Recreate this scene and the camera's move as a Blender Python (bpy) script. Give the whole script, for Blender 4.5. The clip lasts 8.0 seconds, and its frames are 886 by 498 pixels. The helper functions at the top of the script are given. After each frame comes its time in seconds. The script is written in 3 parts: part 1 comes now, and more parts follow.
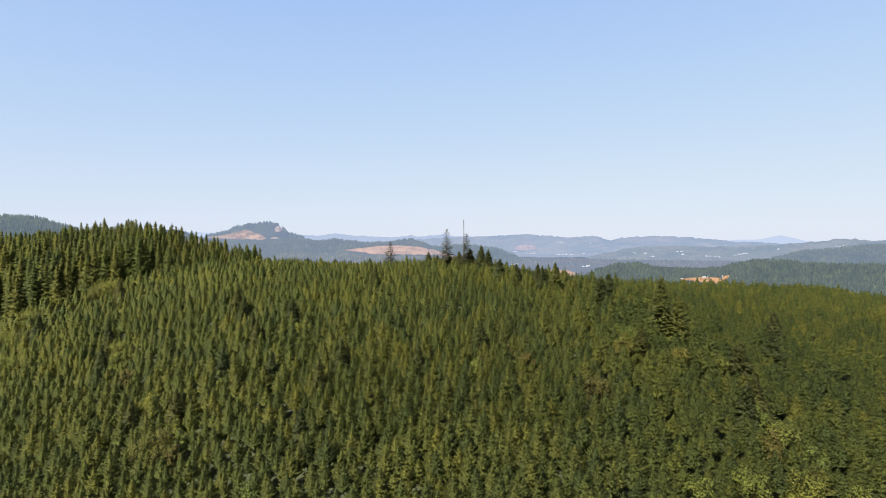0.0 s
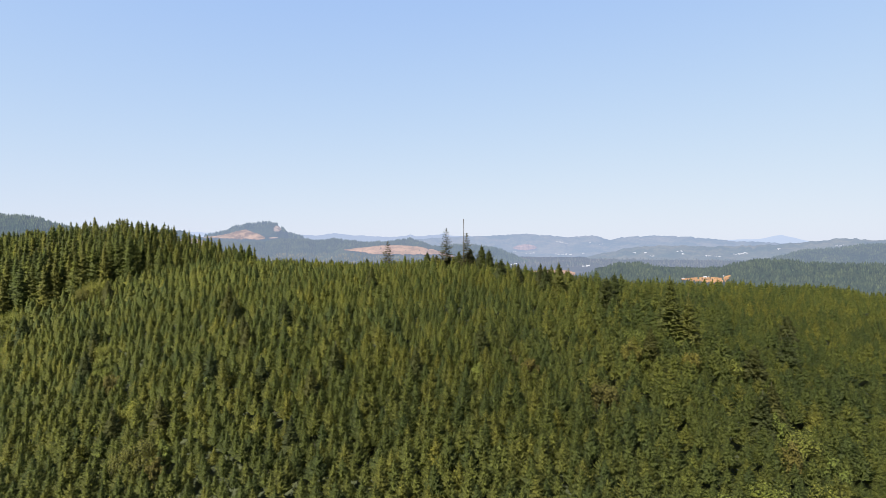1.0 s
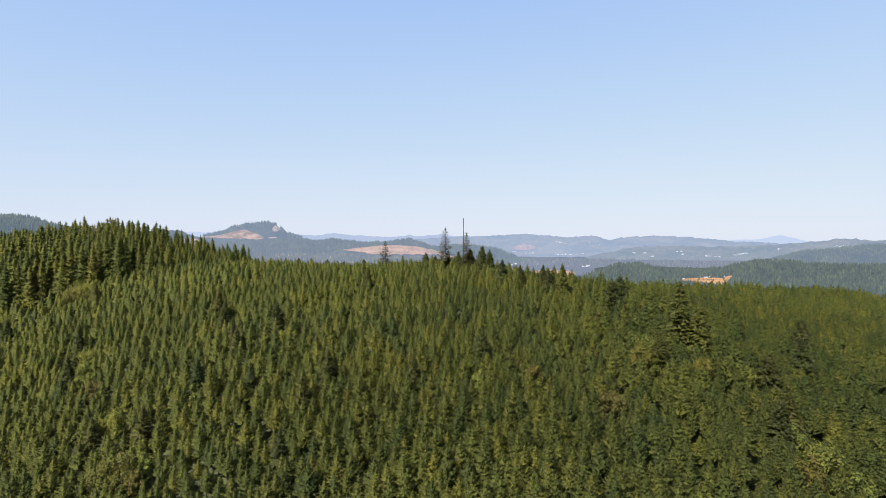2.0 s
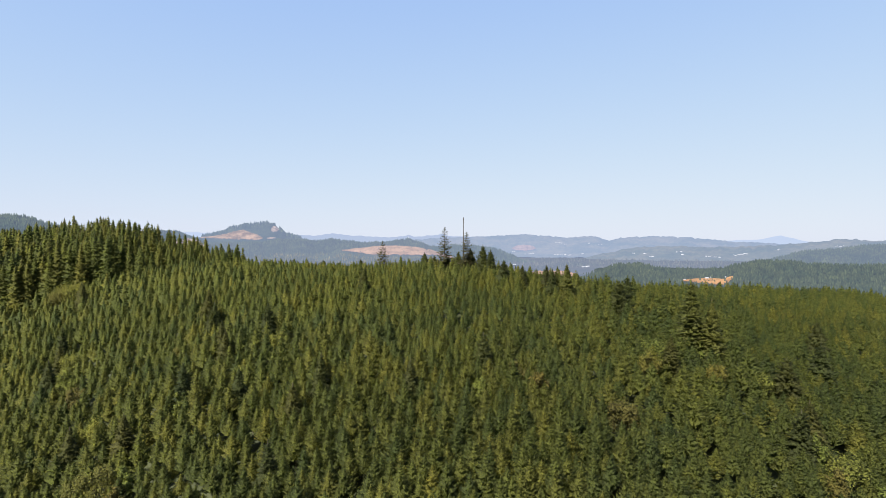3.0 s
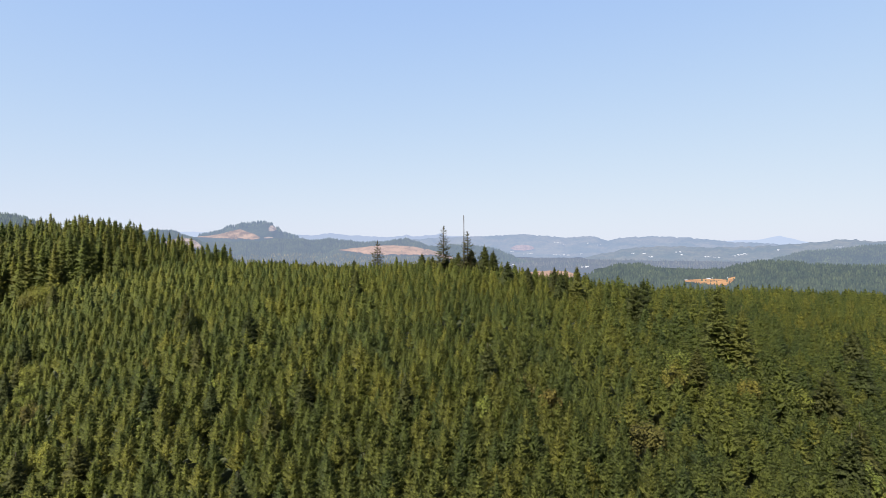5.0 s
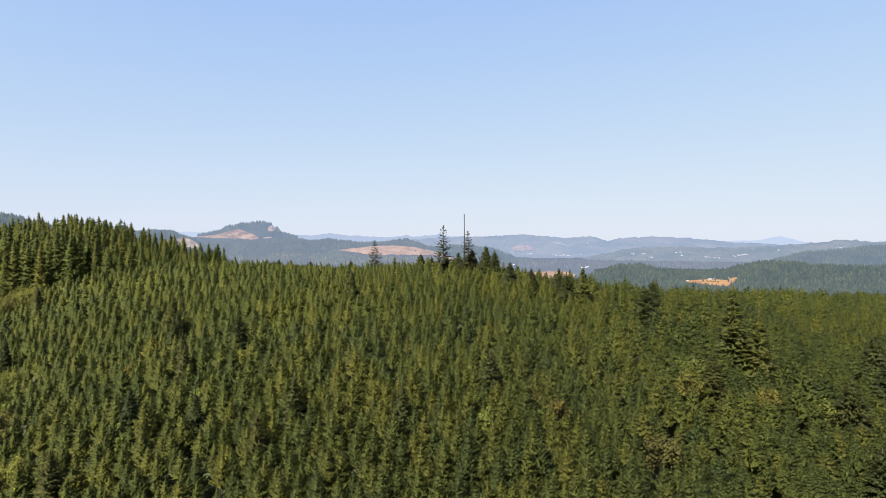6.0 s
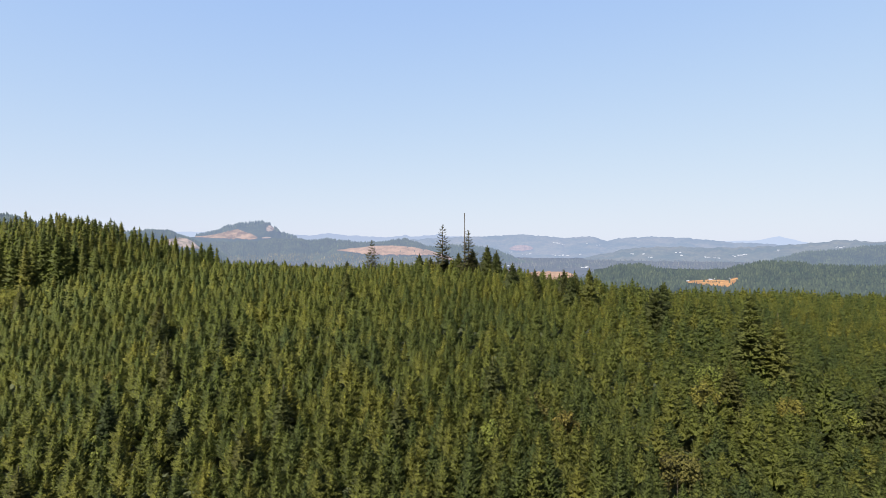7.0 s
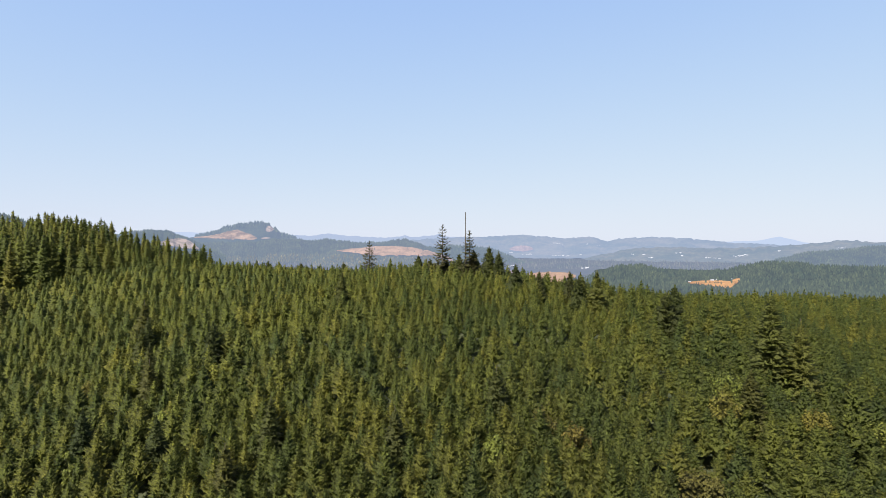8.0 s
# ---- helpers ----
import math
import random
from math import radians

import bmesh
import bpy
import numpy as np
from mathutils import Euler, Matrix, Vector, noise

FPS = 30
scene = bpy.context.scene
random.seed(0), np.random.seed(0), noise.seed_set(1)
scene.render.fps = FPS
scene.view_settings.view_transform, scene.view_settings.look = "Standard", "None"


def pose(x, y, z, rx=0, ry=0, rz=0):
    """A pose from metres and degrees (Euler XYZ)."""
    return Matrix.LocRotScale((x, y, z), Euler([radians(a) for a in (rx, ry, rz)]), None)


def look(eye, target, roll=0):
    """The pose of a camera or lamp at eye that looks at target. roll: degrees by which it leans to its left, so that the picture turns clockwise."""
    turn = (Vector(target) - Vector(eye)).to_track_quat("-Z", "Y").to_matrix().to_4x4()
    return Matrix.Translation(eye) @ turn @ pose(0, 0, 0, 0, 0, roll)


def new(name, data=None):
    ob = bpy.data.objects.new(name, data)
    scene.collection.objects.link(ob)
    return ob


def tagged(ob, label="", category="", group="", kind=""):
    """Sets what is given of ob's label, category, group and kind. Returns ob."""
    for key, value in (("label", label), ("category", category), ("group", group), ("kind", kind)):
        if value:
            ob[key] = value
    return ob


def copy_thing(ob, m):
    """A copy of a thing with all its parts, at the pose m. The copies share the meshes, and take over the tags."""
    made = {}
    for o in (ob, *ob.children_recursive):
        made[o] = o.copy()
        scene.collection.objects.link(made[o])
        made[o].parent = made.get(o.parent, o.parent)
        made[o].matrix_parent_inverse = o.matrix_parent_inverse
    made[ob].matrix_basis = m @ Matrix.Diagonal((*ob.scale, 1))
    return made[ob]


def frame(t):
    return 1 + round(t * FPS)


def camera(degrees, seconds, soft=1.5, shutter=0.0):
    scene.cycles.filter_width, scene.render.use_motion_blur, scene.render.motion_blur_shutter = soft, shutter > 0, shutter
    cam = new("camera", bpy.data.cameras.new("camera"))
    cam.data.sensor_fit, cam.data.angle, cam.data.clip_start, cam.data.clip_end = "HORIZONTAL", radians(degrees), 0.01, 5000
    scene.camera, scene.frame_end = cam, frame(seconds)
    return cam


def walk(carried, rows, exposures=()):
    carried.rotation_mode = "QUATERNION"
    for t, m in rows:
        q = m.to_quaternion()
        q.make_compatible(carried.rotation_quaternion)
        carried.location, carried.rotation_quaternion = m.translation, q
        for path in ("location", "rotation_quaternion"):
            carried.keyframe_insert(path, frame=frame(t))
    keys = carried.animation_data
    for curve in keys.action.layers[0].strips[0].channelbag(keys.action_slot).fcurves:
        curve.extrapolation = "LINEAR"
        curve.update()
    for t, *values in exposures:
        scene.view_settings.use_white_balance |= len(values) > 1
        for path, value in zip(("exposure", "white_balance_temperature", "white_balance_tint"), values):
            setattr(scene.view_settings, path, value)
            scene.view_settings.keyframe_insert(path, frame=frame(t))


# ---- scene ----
cam = camera(74.7, 8.0, soft=0.6)
METRES, EYE, TILT, LEAN, TURN = 70.0, 60.0, -0.45, 0.0, 0.0
ROWS = [
    (0.0, 0.0, 0.0, 0.0, 0.0, 0.0, -0.0),
    (0.5, 0.0009, 0.0641, 0.0005, -0.04, -0.01, 0.02),
    (1.0, 0.0022, 0.128, 0.002, -0.05, -0.03, 0.02),
    (1.5, 0.0033, 0.191, 0.003, -0.09, -0.04, -0.01),
    (3.0, 0.0031, 0.3793, 0.0022, -0.2, 0.01, -0.03),
    (3.5, 0.0023, 0.4424, 0.0032, -0.25, 0.01, -0.07),
    (4.0, 0.0027, 0.5053, 0.0044, -0.27, -0.01, -0.07),
    (4.5, 0.0017, 0.5679, 0.0047, -0.33, -0.01, -0.08),
    (6.0, 0.0008, 0.7535, 0.0043, -0.43, 0.02, -0.13),
    (6.5, 0.0002, 0.8148, 0.005, -0.48, 0.02, -0.12),
    (7.0, 0.0, 0.8764, 0.0056, -0.52, 0.02, -0.15),
    (7.5, -0.0001, 0.9382, 0.0072, -0.54, 0.03, -0.14),
    (8.0, 0.0005, 0.9998, 0.0079, -0.53, 0.06, -0.14),
]
walk(cam, [(t, pose(0, 0, EYE, TILT, LEAN, TURN) @ pose(METRES * x, METRES * y, METRES * z, 90 + pitch, roll, yaw)) for t, x, y, z, yaw, pitch, roll in ROWS])


# ---- light ----
SUN_EL, SUN_AZ = 51.0, 214.0  # degrees above the horizon; degrees clockwise from straight ahead
world = bpy.data.worlds.new("sky")
scene.world = world
world.use_nodes = True
wn, wl = world.node_tree.nodes, world.node_tree.links
sky = wn.new("ShaderNodeTexSky")
sky.sky_type, sky.sun_disc = "NISHITA", False
sky.sun_elevation, sky.sun_rotation = radians(SUN_EL), radians(SUN_AZ)
sky.altitude, sky.air_density, sky.dust_density, sky.ozone_density = 300, 1.0, 0.4, 3.0
# summer haze: bright air evens the sky out towards a pale blue
HAZE, PALE = (1.70, 1.50, 0.16), (3.62, 3.78, 3.66)
add, part_, tint = (wn.new("ShaderNodeVectorMath") for _ in range(3))
add.operation, part_.operation, tint.operation = "ADD", "DIVIDE", "MULTIPLY"
add.inputs[1].default_value, tint.inputs[1].default_value = HAZE, PALE
wl.new(sky.outputs["Color"], add.inputs[0])
wl.new(sky.outputs["Color"], part_.inputs[0])
wl.new(add.outputs[0], part_.inputs[1])
wl.new(part_.outputs[0], tint.inputs[0])
wl.new(tint.outputs[0], wn["Background"].inputs["Color"])
wn["Background"].inputs["Strength"].default_value = 0.0975

sun = new("sun", bpy.data.lights.new("sun", "SUN"))
sun.data.energy, sun.data.angle, sun.data.color = 5.0, radians(0.5), (1.0, 0.93, 0.82)
aim = Vector((math.sin(radians(SUN_AZ)) * math.cos(radians(SUN_EL)), math.cos(radians(SUN_AZ)) * math.cos(radians(SUN_EL)), math.sin(radians(SUN_EL))))
sun.matrix_basis = look(aim * 500, (0, 0, 0))
scene.view_settings.exposure = 1.40


# ---- materials ----
def nodes_of(name):
    m = bpy.data.materials.new(name)
    m.use_nodes = True
    return m, m.node_tree.nodes, m.node_tree.links


def ramp(n, l, source, stops):
    r = n.new("ShaderNodeValToRGB")
    while len(r.color_ramp.elements) < len(stops):
        r.color_ramp.elements.new(0.5)
    for e, (at, colour) in zip(r.color_ramp.elements, stops):
        e.position, e.color = at, (*colour, 1)
    l.new(source, r.inputs["Fac"])
    return r.outputs["Color"]


def noise_at(n, l, scale, detail=3.0, rough=0.55):
    g, t = n.new("ShaderNodeNewGeometry"), n.new("ShaderNodeTexNoise")
    t.inputs["Scale"].default_value, t.inputs["Detail"].default_value, t.inputs["Roughness"].default_value = scale, detail, rough
    l.new(g.outputs["Position"], t.inputs["Vector"])
    return t.outputs["Fac"]


def blend(n, l, kind, fac, a, b):
    m = n.new("ShaderNodeMix")
    m.data_type, m.blend_type = "RGBA", kind
    for value, socket in ((fac, m.inputs[0]), (a, m.inputs[6]), (b, m.inputs[7])):
        if isinstance(value, (int, float)):
            socket.default_value = value
        elif isinstance(value, tuple):
            socket.default_value = (*value, 1)
        else:
            l.new(value, socket)
    return m.outputs[2]


def foliage(name, dark, mid, light, single=False, glow_through=0.5):
    """Needles or leaves: three tones by tree, by stand and by twig."""
    m, n, l = nodes_of(name)
    p, g = n["Principled BSDF"], n.new("ShaderNodeNewGeometry")
    if single:
        tree = n.new("ShaderNodeObjectInfo").outputs["Random"]
    else:
        a = n.new("ShaderNodeAttribute")
        a.attribute_name = "tone"
        tree = a.outputs["Fac"]
    by_tree = ramp(n, l, tree, [(0.0, dark), (0.5, mid), (1.0, light)])
    by_stand = ramp(n, l, noise_at(n, l, 0.035), [(0.3, (0.82, 0.88, 0.94)), (0.7, (1.18, 1.14, 0.98))])
    by_twig = ramp(n, l, g.outputs["Random Per Island"], [(0.0, (0.86, 0.87, 0.88)), (1.0, (1.14, 1.13, 1.10))])
    # mottle in the colour stands in for shaded gaps between sprays
    gap_mottle = ramp(n, l, noise_at(n, l, 2.4, 3.0, 0.65), [(0.36, (0.56, 0.59, 0.62)), (0.64, (1.40, 1.37, 1.25))])
    c = blend(n, l, "MULTIPLY", 1.0, by_tree, by_stand)
    c = blend(n, l, "MULTIPLY", 1.0, c, by_twig)
    c = blend(n, l, "MULTIPLY", 1.0, c, gap_mottle)
    l.new(c, p.inputs["Base Color"])
    p.inputs["Roughness"].default_value, p.inputs["Specular IOR Level"].default_value = 0.66, 0.18
    lie, turned = n.new("ShaderNodeAttribute"), n.new("ShaderNodeVectorTransform")
    lie.attribute_name = "lie"  # the way a whole spray of needles faces
    turned.vector_type, turned.convert_from, turned.convert_to = "NORMAL", "OBJECT", "WORLD"
    l.new(lie.outputs["Vector"], turned.inputs[0])
    sprig = n.new("ShaderNodeBump")
    sprig.inputs["Strength"].default_value, sprig.inputs["Distance"].default_value = 0.7, 0.5
    l.new(noise_at(n, l, 2.0, 3.0, 0.65), sprig.inputs["Height"])
    l.new(turned.outputs[0], sprig.inputs["Normal"])
    l.new(sprig.outputs[0], p.inputs["Normal"])
    t, mix = n.new("ShaderNodeBsdfTranslucent"), n.new("ShaderNodeMixShader")
    l.new(c, t.inputs["Color"])
    mix.inputs[0].default_value = glow_through
    l.new(p.outputs[0], mix.inputs[1])
    l.new(t.outputs[0], mix.inputs[2])
    l.new(mix.outputs[0], n["Material Output"].inputs["Surface"])
    return m


def rough_stuff(name, a, b, scale, rough=0.9, bump=0.0):
    m, n, l = nodes_of(name)
    p = n["Principled BSDF"]
    c = blend(n, l, "MULTIPLY", 1.0, ramp(n, l, noise_at(n, l, scale), [(0.3, a), (0.7, b)]),
              ramp(n, l, noise_at(n, l, scale * 9, 4.0), [(0.25, (0.75, 0.75, 0.75)), (0.75, (1.25, 1.25, 1.25))]))
    l.new(c, p.inputs["Base Color"])
    p.inputs["Roughness"].default_value = rough
    if bump:
        b = n.new("ShaderNodeBump")
        b.inputs["Strength"].default_value = bump
        l.new(noise_at(n, l, scale * 6, 4.0), b.inputs["Height"])
        l.new(b.outputs[0], p.inputs["Normal"])
    return m


# haze colour that the far materials give off themselves
HAZE_GLOW = (0.213, 0.265, 0.40)


def hazed_land(name, a, b, scale, haze_share, haze_colour=HAZE_GLOW, wood=False):
    """Land of the far backdrop, with the haze of distance painted in as a bluish glow."""
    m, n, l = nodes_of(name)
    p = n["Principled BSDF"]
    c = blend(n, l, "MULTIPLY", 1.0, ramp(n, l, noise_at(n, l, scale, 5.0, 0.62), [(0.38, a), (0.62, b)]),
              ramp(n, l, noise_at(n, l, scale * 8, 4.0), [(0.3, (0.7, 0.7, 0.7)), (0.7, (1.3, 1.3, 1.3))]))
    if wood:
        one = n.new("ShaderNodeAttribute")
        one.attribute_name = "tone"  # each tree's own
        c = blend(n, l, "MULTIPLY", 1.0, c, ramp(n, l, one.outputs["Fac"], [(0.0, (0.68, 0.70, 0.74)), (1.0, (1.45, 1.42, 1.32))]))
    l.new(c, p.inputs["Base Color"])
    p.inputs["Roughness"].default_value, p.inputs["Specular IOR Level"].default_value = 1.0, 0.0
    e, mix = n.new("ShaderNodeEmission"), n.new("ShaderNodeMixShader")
    e.inputs["Color"].default_value, e.inputs["Strength"].default_value = (*haze_colour, 1), 0.682
    mix.inputs[0].default_value = haze_share
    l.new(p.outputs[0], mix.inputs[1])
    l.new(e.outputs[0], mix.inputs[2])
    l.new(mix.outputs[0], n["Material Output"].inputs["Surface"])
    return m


YOUNG = ((0.051, 0.067, 0.018), (0.080, 0.092, 0.020), (0.110, 0.110, 0.022))
OLD = ((0.056, 0.072, 0.018), (0.082, 0.091, 0.020), (0.106, 0.103, 0.022))
CREST_TONES = ((0.036, 0.047, 0.018), (0.047, 0.056, 0.019), (0.060, 0.062, 0.021))
needles_young = foliage("young_fir_needles", *YOUNG)
needles_single = foliage("young_fir_needles_single", *YOUNG, single=True)
needles_old = foliage("old_fir_needles", *OLD, single=True)
needles_old_slope = foliage("old_fir_needles_slope", *OLD)
needles_sparse = foliage("thin_fir_needles", (0.038, 0.044, 0.020), (0.051, 0.053, 0.024), (0.064, 0.060, 0.027), single=True)
needles_tall = foliage("tall_fir_needles", (0.082, 0.092, 0.024), (0.098, 0.101, 0.025), (0.112, 0.106, 0.025), single=True)
needles_dark = foliage("dark_fir_needles", (0.038, 0.050, 0.016), (0.052, 0.060, 0.018), (0.068, 0.069, 0.019), single=True)
needles_crest = foliage("crest_fir_needles", *CREST_TONES, single=True)
leaves_green = foliage("alder_leaves", (0.080, 0.096, 0.020), (0.100, 0.112, 0.021), (0.120, 0.122, 0.023), single=True, glow_through=0.3)
leaves_olive = foliage("olive_leaves", (0.078, 0.079, 0.018), (0.094, 0.088, 0.019), (0.108, 0.095, 0.019), single=True, glow_through=0.3)
leaves_rust = foliage("rusty_leaves", (0.080, 0.071, 0.017), (0.094, 0.079, 0.018), (0.106, 0.083, 0.018), single=True, glow_through=0.3)
bark = rough_stuff("bark", (0.05, 0.04, 0.03), (0.10, 0.08, 0.06), 1.5, bump=0.6)
dead_wood = rough_stuff("weathered_dead_wood", (0.030, 0.026, 0.022), (0.072, 0.062, 0.052), 1.2, bump=0.4)
soil = rough_stuff("forest_floor", (0.018, 0.024, 0.008), (0.034, 0.040, 0.011), 0.15, bump=0.5)


# ---- terrain ----
def smooth(a, b, v):
    s = np.clip((v - a) / (b - a), 0, 1)
    return s * s * (3 - 2 * s)


def canopy_z(x, y):
    """Height of the young trees' tops over the plan: a rounded spur that climbs away from the camera."""
    x, y = np.asarray(x, float), np.asarray(y, float)
    u, v = np.clip(x, -230, 240) / 100, (np.minimum(y, 358) - 200) / 100
    z = (36.06 + 3.15 * u + 33.65 * v - 12.07 * u * u - 1.92 * u * v - 15.32 * v * v
         + 8.28 * u * u * v - 5.27 * u * v * v - 4.12 * v ** 3 + 0.78 * u ** 3)
    z = z - 0.30 * np.maximum(y - 358, 0) + smooth(225, 260, y) * (4.0 * smooth(160, 240, x) - 2.6 * smooth(50, 90, x) * (1 - smooth(150, 215, x)))
    z = z + smooth(240, 300, y) * (3.6 * smooth(115, 160, x) * (1 - smooth(195, 225, x)) - 3.5 * smooth(215, 250, x))
    z = z + 2.5 * smooth(300, 335, y) * smooth(140, 180, x) * (1 - smooth(205, 240, x))
    low = -12.0 - 0.012 * np.maximum(y - 300, 0)
    return low + np.logaddexp(0, (z - low) / 5) * 5


def ground_z(x, y):
    far = smooth(380, 800, np.hypot(x, np.asarray(y) - 100))
    return (canopy_z(x, y) - 10.0) * (1 - far) - 24.0 * far


def mesh_object(name, verts, faces, material, parent=None, tone=None, lie=None):
    """One mesh object from arrays: triangles or quads."""
    verts, faces = np.asarray(verts, np.float32), np.asarray(faces, np.int32)
    me = bpy.data.meshes.new(name)
    k = faces.shape[1]
    me.vertices.add(len(verts))
    me.vertices.foreach_set("co", verts.ravel())
    me.loops.add(faces.size)
    me.loops.foreach_set("vertex_index", faces.ravel())
    me.polygons.add(len(faces))
    me.polygons.foreach_set("loop_start", np.arange(0, faces.size, k, dtype=np.int32))
    me.update(calc_edges=True)
    me.materials.append(material)
    if tone is not None:
        me.attributes.new("tone", "FLOAT", "POINT").data.foreach_set("value", np.asarray(tone, np.float32))
    if lie is not None:
        me.attributes.new("lie", "FLOAT_VECTOR", "POINT").data.foreach_set("vector", np.asarray(lie, np.float32).ravel())
    ob = new(name, me)
    ob.parent = parent
    return ob


def grid_faces(rows, cols):
    i = (np.arange(rows - 1)[:, None] * cols + np.arange(cols - 1)[None, :]).ravel()
    return np.stack([i, i + 1, i + cols + 1, i + cols], 1)


# ground: one sheet of rings round the spur, out to the horizon
radii = np.concatenate([np.linspace(2, 420, 90), np.geomspace(430, 4850, 50)])
turns = np.linspace(0, 2 * math.pi, 181)
gx, gy = radii[:, None] * np.sin(turns)[None, :], 100 + radii[:, None] * np.cos(turns)[None, :]
gz = ground_z(gx, gy) + 0.4 * np.sin(gx * 0.31) * np.cos(gy * 0.27)
ground = mesh_object("ground", np.stack([gx, gy, gz], -1).reshape(-1, 3), grid_faces(len(radii), len(turns))[:, ::-1], soil)
ground.data.shade_smooth()
tagged(ground, "dark forest floor on a rounded spur above a wide valley", "ground", kind="structure")


# ---- trees ----
def tuft(root, out, up, length, width, roll=0.0):
    """A spray of needles as a small roofed frond: root, two drooping sides, a tip."""
    side = np.cross(out, up)
    side /= np.linalg.norm(side) + 1e-9
    side, up = side * math.cos(roll) + up * math.sin(roll), up * math.cos(roll) - side * math.sin(roll)
    mid = root + out * length * 0.45 - up * (width * 0.5)
    return np.array([root, mid + side * width, root + out * length, mid - side * width])


TUFT = np.array([[0, 1, 2], [0, 2, 3]])


def way_of(a, pitch):
    """The direction at bearing a and rise pitch, and the one square to it that points up."""
    flat = np.array([math.cos(a), math.sin(a), 0.0])
    return flat * math.cos(pitch) + np.array([0, 0, math.sin(pitch)]), np.array([0, 0, math.cos(pitch)]) - flat * math.sin(pitch)


def as_mesh(parts, flat=0.22):
    """The sprays as one mesh: points, triangles, and the way that each spray faces: out and up from the stem, and its own."""
    v = np.array(parts)
    own = np.cross(v[:, 1] - v[:, 3], v[:, 2] - v[:, 0])
    own /= np.linalg.norm(own, axis=1)[:, None] + 1e-9
    own *= np.where(own[:, 2:] < 0, -1, 1)
    away = v.mean(1) * np.array([1, 1, 0])
    away /= np.linalg.norm(away, axis=1)[:, None] + 1e-6
    lie = away * 0.8 + np.array([0, 0, 0.5]) + own * flat
    lie /= np.linalg.norm(lie, axis=1)[:, None]
    return v.reshape(-1, 3), (TUFT[None] + 4 * np.arange(len(parts))[:, None, None]).reshape(-1, 3), np.repeat(lie, 4, 0)


def leader(h, r):
    """The tip's upright sprays."""
    tip = h * 0.09
    out = []
    for k in range(3):
        way = np.array([0.12 * math.cos(2.1 * k), 0.12 * math.sin(2.1 * k), 1.0])
        out.append(tuft(np.array([0, 0, h - tip]), way / np.linalg.norm(way), np.array([math.cos(2.1 * k), math.sin(2.1 * k), 0.0]), tip, 0.05 * r))
    return out


def whorled_crown(rng, h, r, base, spacing, boughs, sprays, shape=0.9, wide=0.28, low=0.30, rise=0.6, rough=0.16, gaps=0.0, fine=1.0):
    """A young plantation fir: whorls of upswept boughs with dark gaps between, each bough a forked spray."""
    parts = leader(h, r)
    z, turn = h * base, 0.0
    while z < h * 0.945:
        s = (z / h - base) / (1 - base)
        turn += 0.45 + rng.uniform(-0.25, 0.25)
        girth = (r * (1 - s) ** shape + 0.05 * r) * rng.uniform(0.86, 1.12)
        n = max(5, round(boughs * (0.62 + 0.38 * (1 - s))))
        for k in range(n):
            a = turn + 6.283 * (k + rng.uniform(-0.28, 0.28)) / n
            pitch = low + rise * s + rng.uniform(-rough, rough)
            reach = girth * rng.uniform(1 - 1.25 * rough, 1 + rough)
            if rng.random() < gaps:
                continue
            root = np.array([0, 0, z + rng.uniform(-0.22, 0.22) * spacing - reach * 0.30 * math.tan(pitch)])
            out, up = way_of(a, pitch)
            side = np.cross(out, up)
            length = reach / max(0.5, math.cos(pitch))
            parts.append(tuft(root + out * length * 0.15, out, up, length * 0.85, length * wide * 0.5, rng.uniform(-0.2, 0.2)))
            for q in range(sprays - 1):
                u = 0.30 + 0.55 * (q + rng.uniform(0.2, 0.8)) / (sprays - 1)
                way = out * 0.8 + side * (1 if (q + k) % 2 else -1) * rng.uniform(0.55, 0.85) + up * rng.uniform(0.0, 0.35)
                way /= np.linalg.norm(way)
                reach_ = length * (0.62 - 0.30 * u) * rng.uniform(0.85, 1.15) * fine
                parts.append(tuft(root + out * length * u, way, up, reach_, reach_ * wide * 1.1, rng.uniform(-0.8, 0.8)))
        z += spacing * rng.uniform(0.85, 1.15) * (1.0 - 0.25 * s)
    return as_mesh(parts)


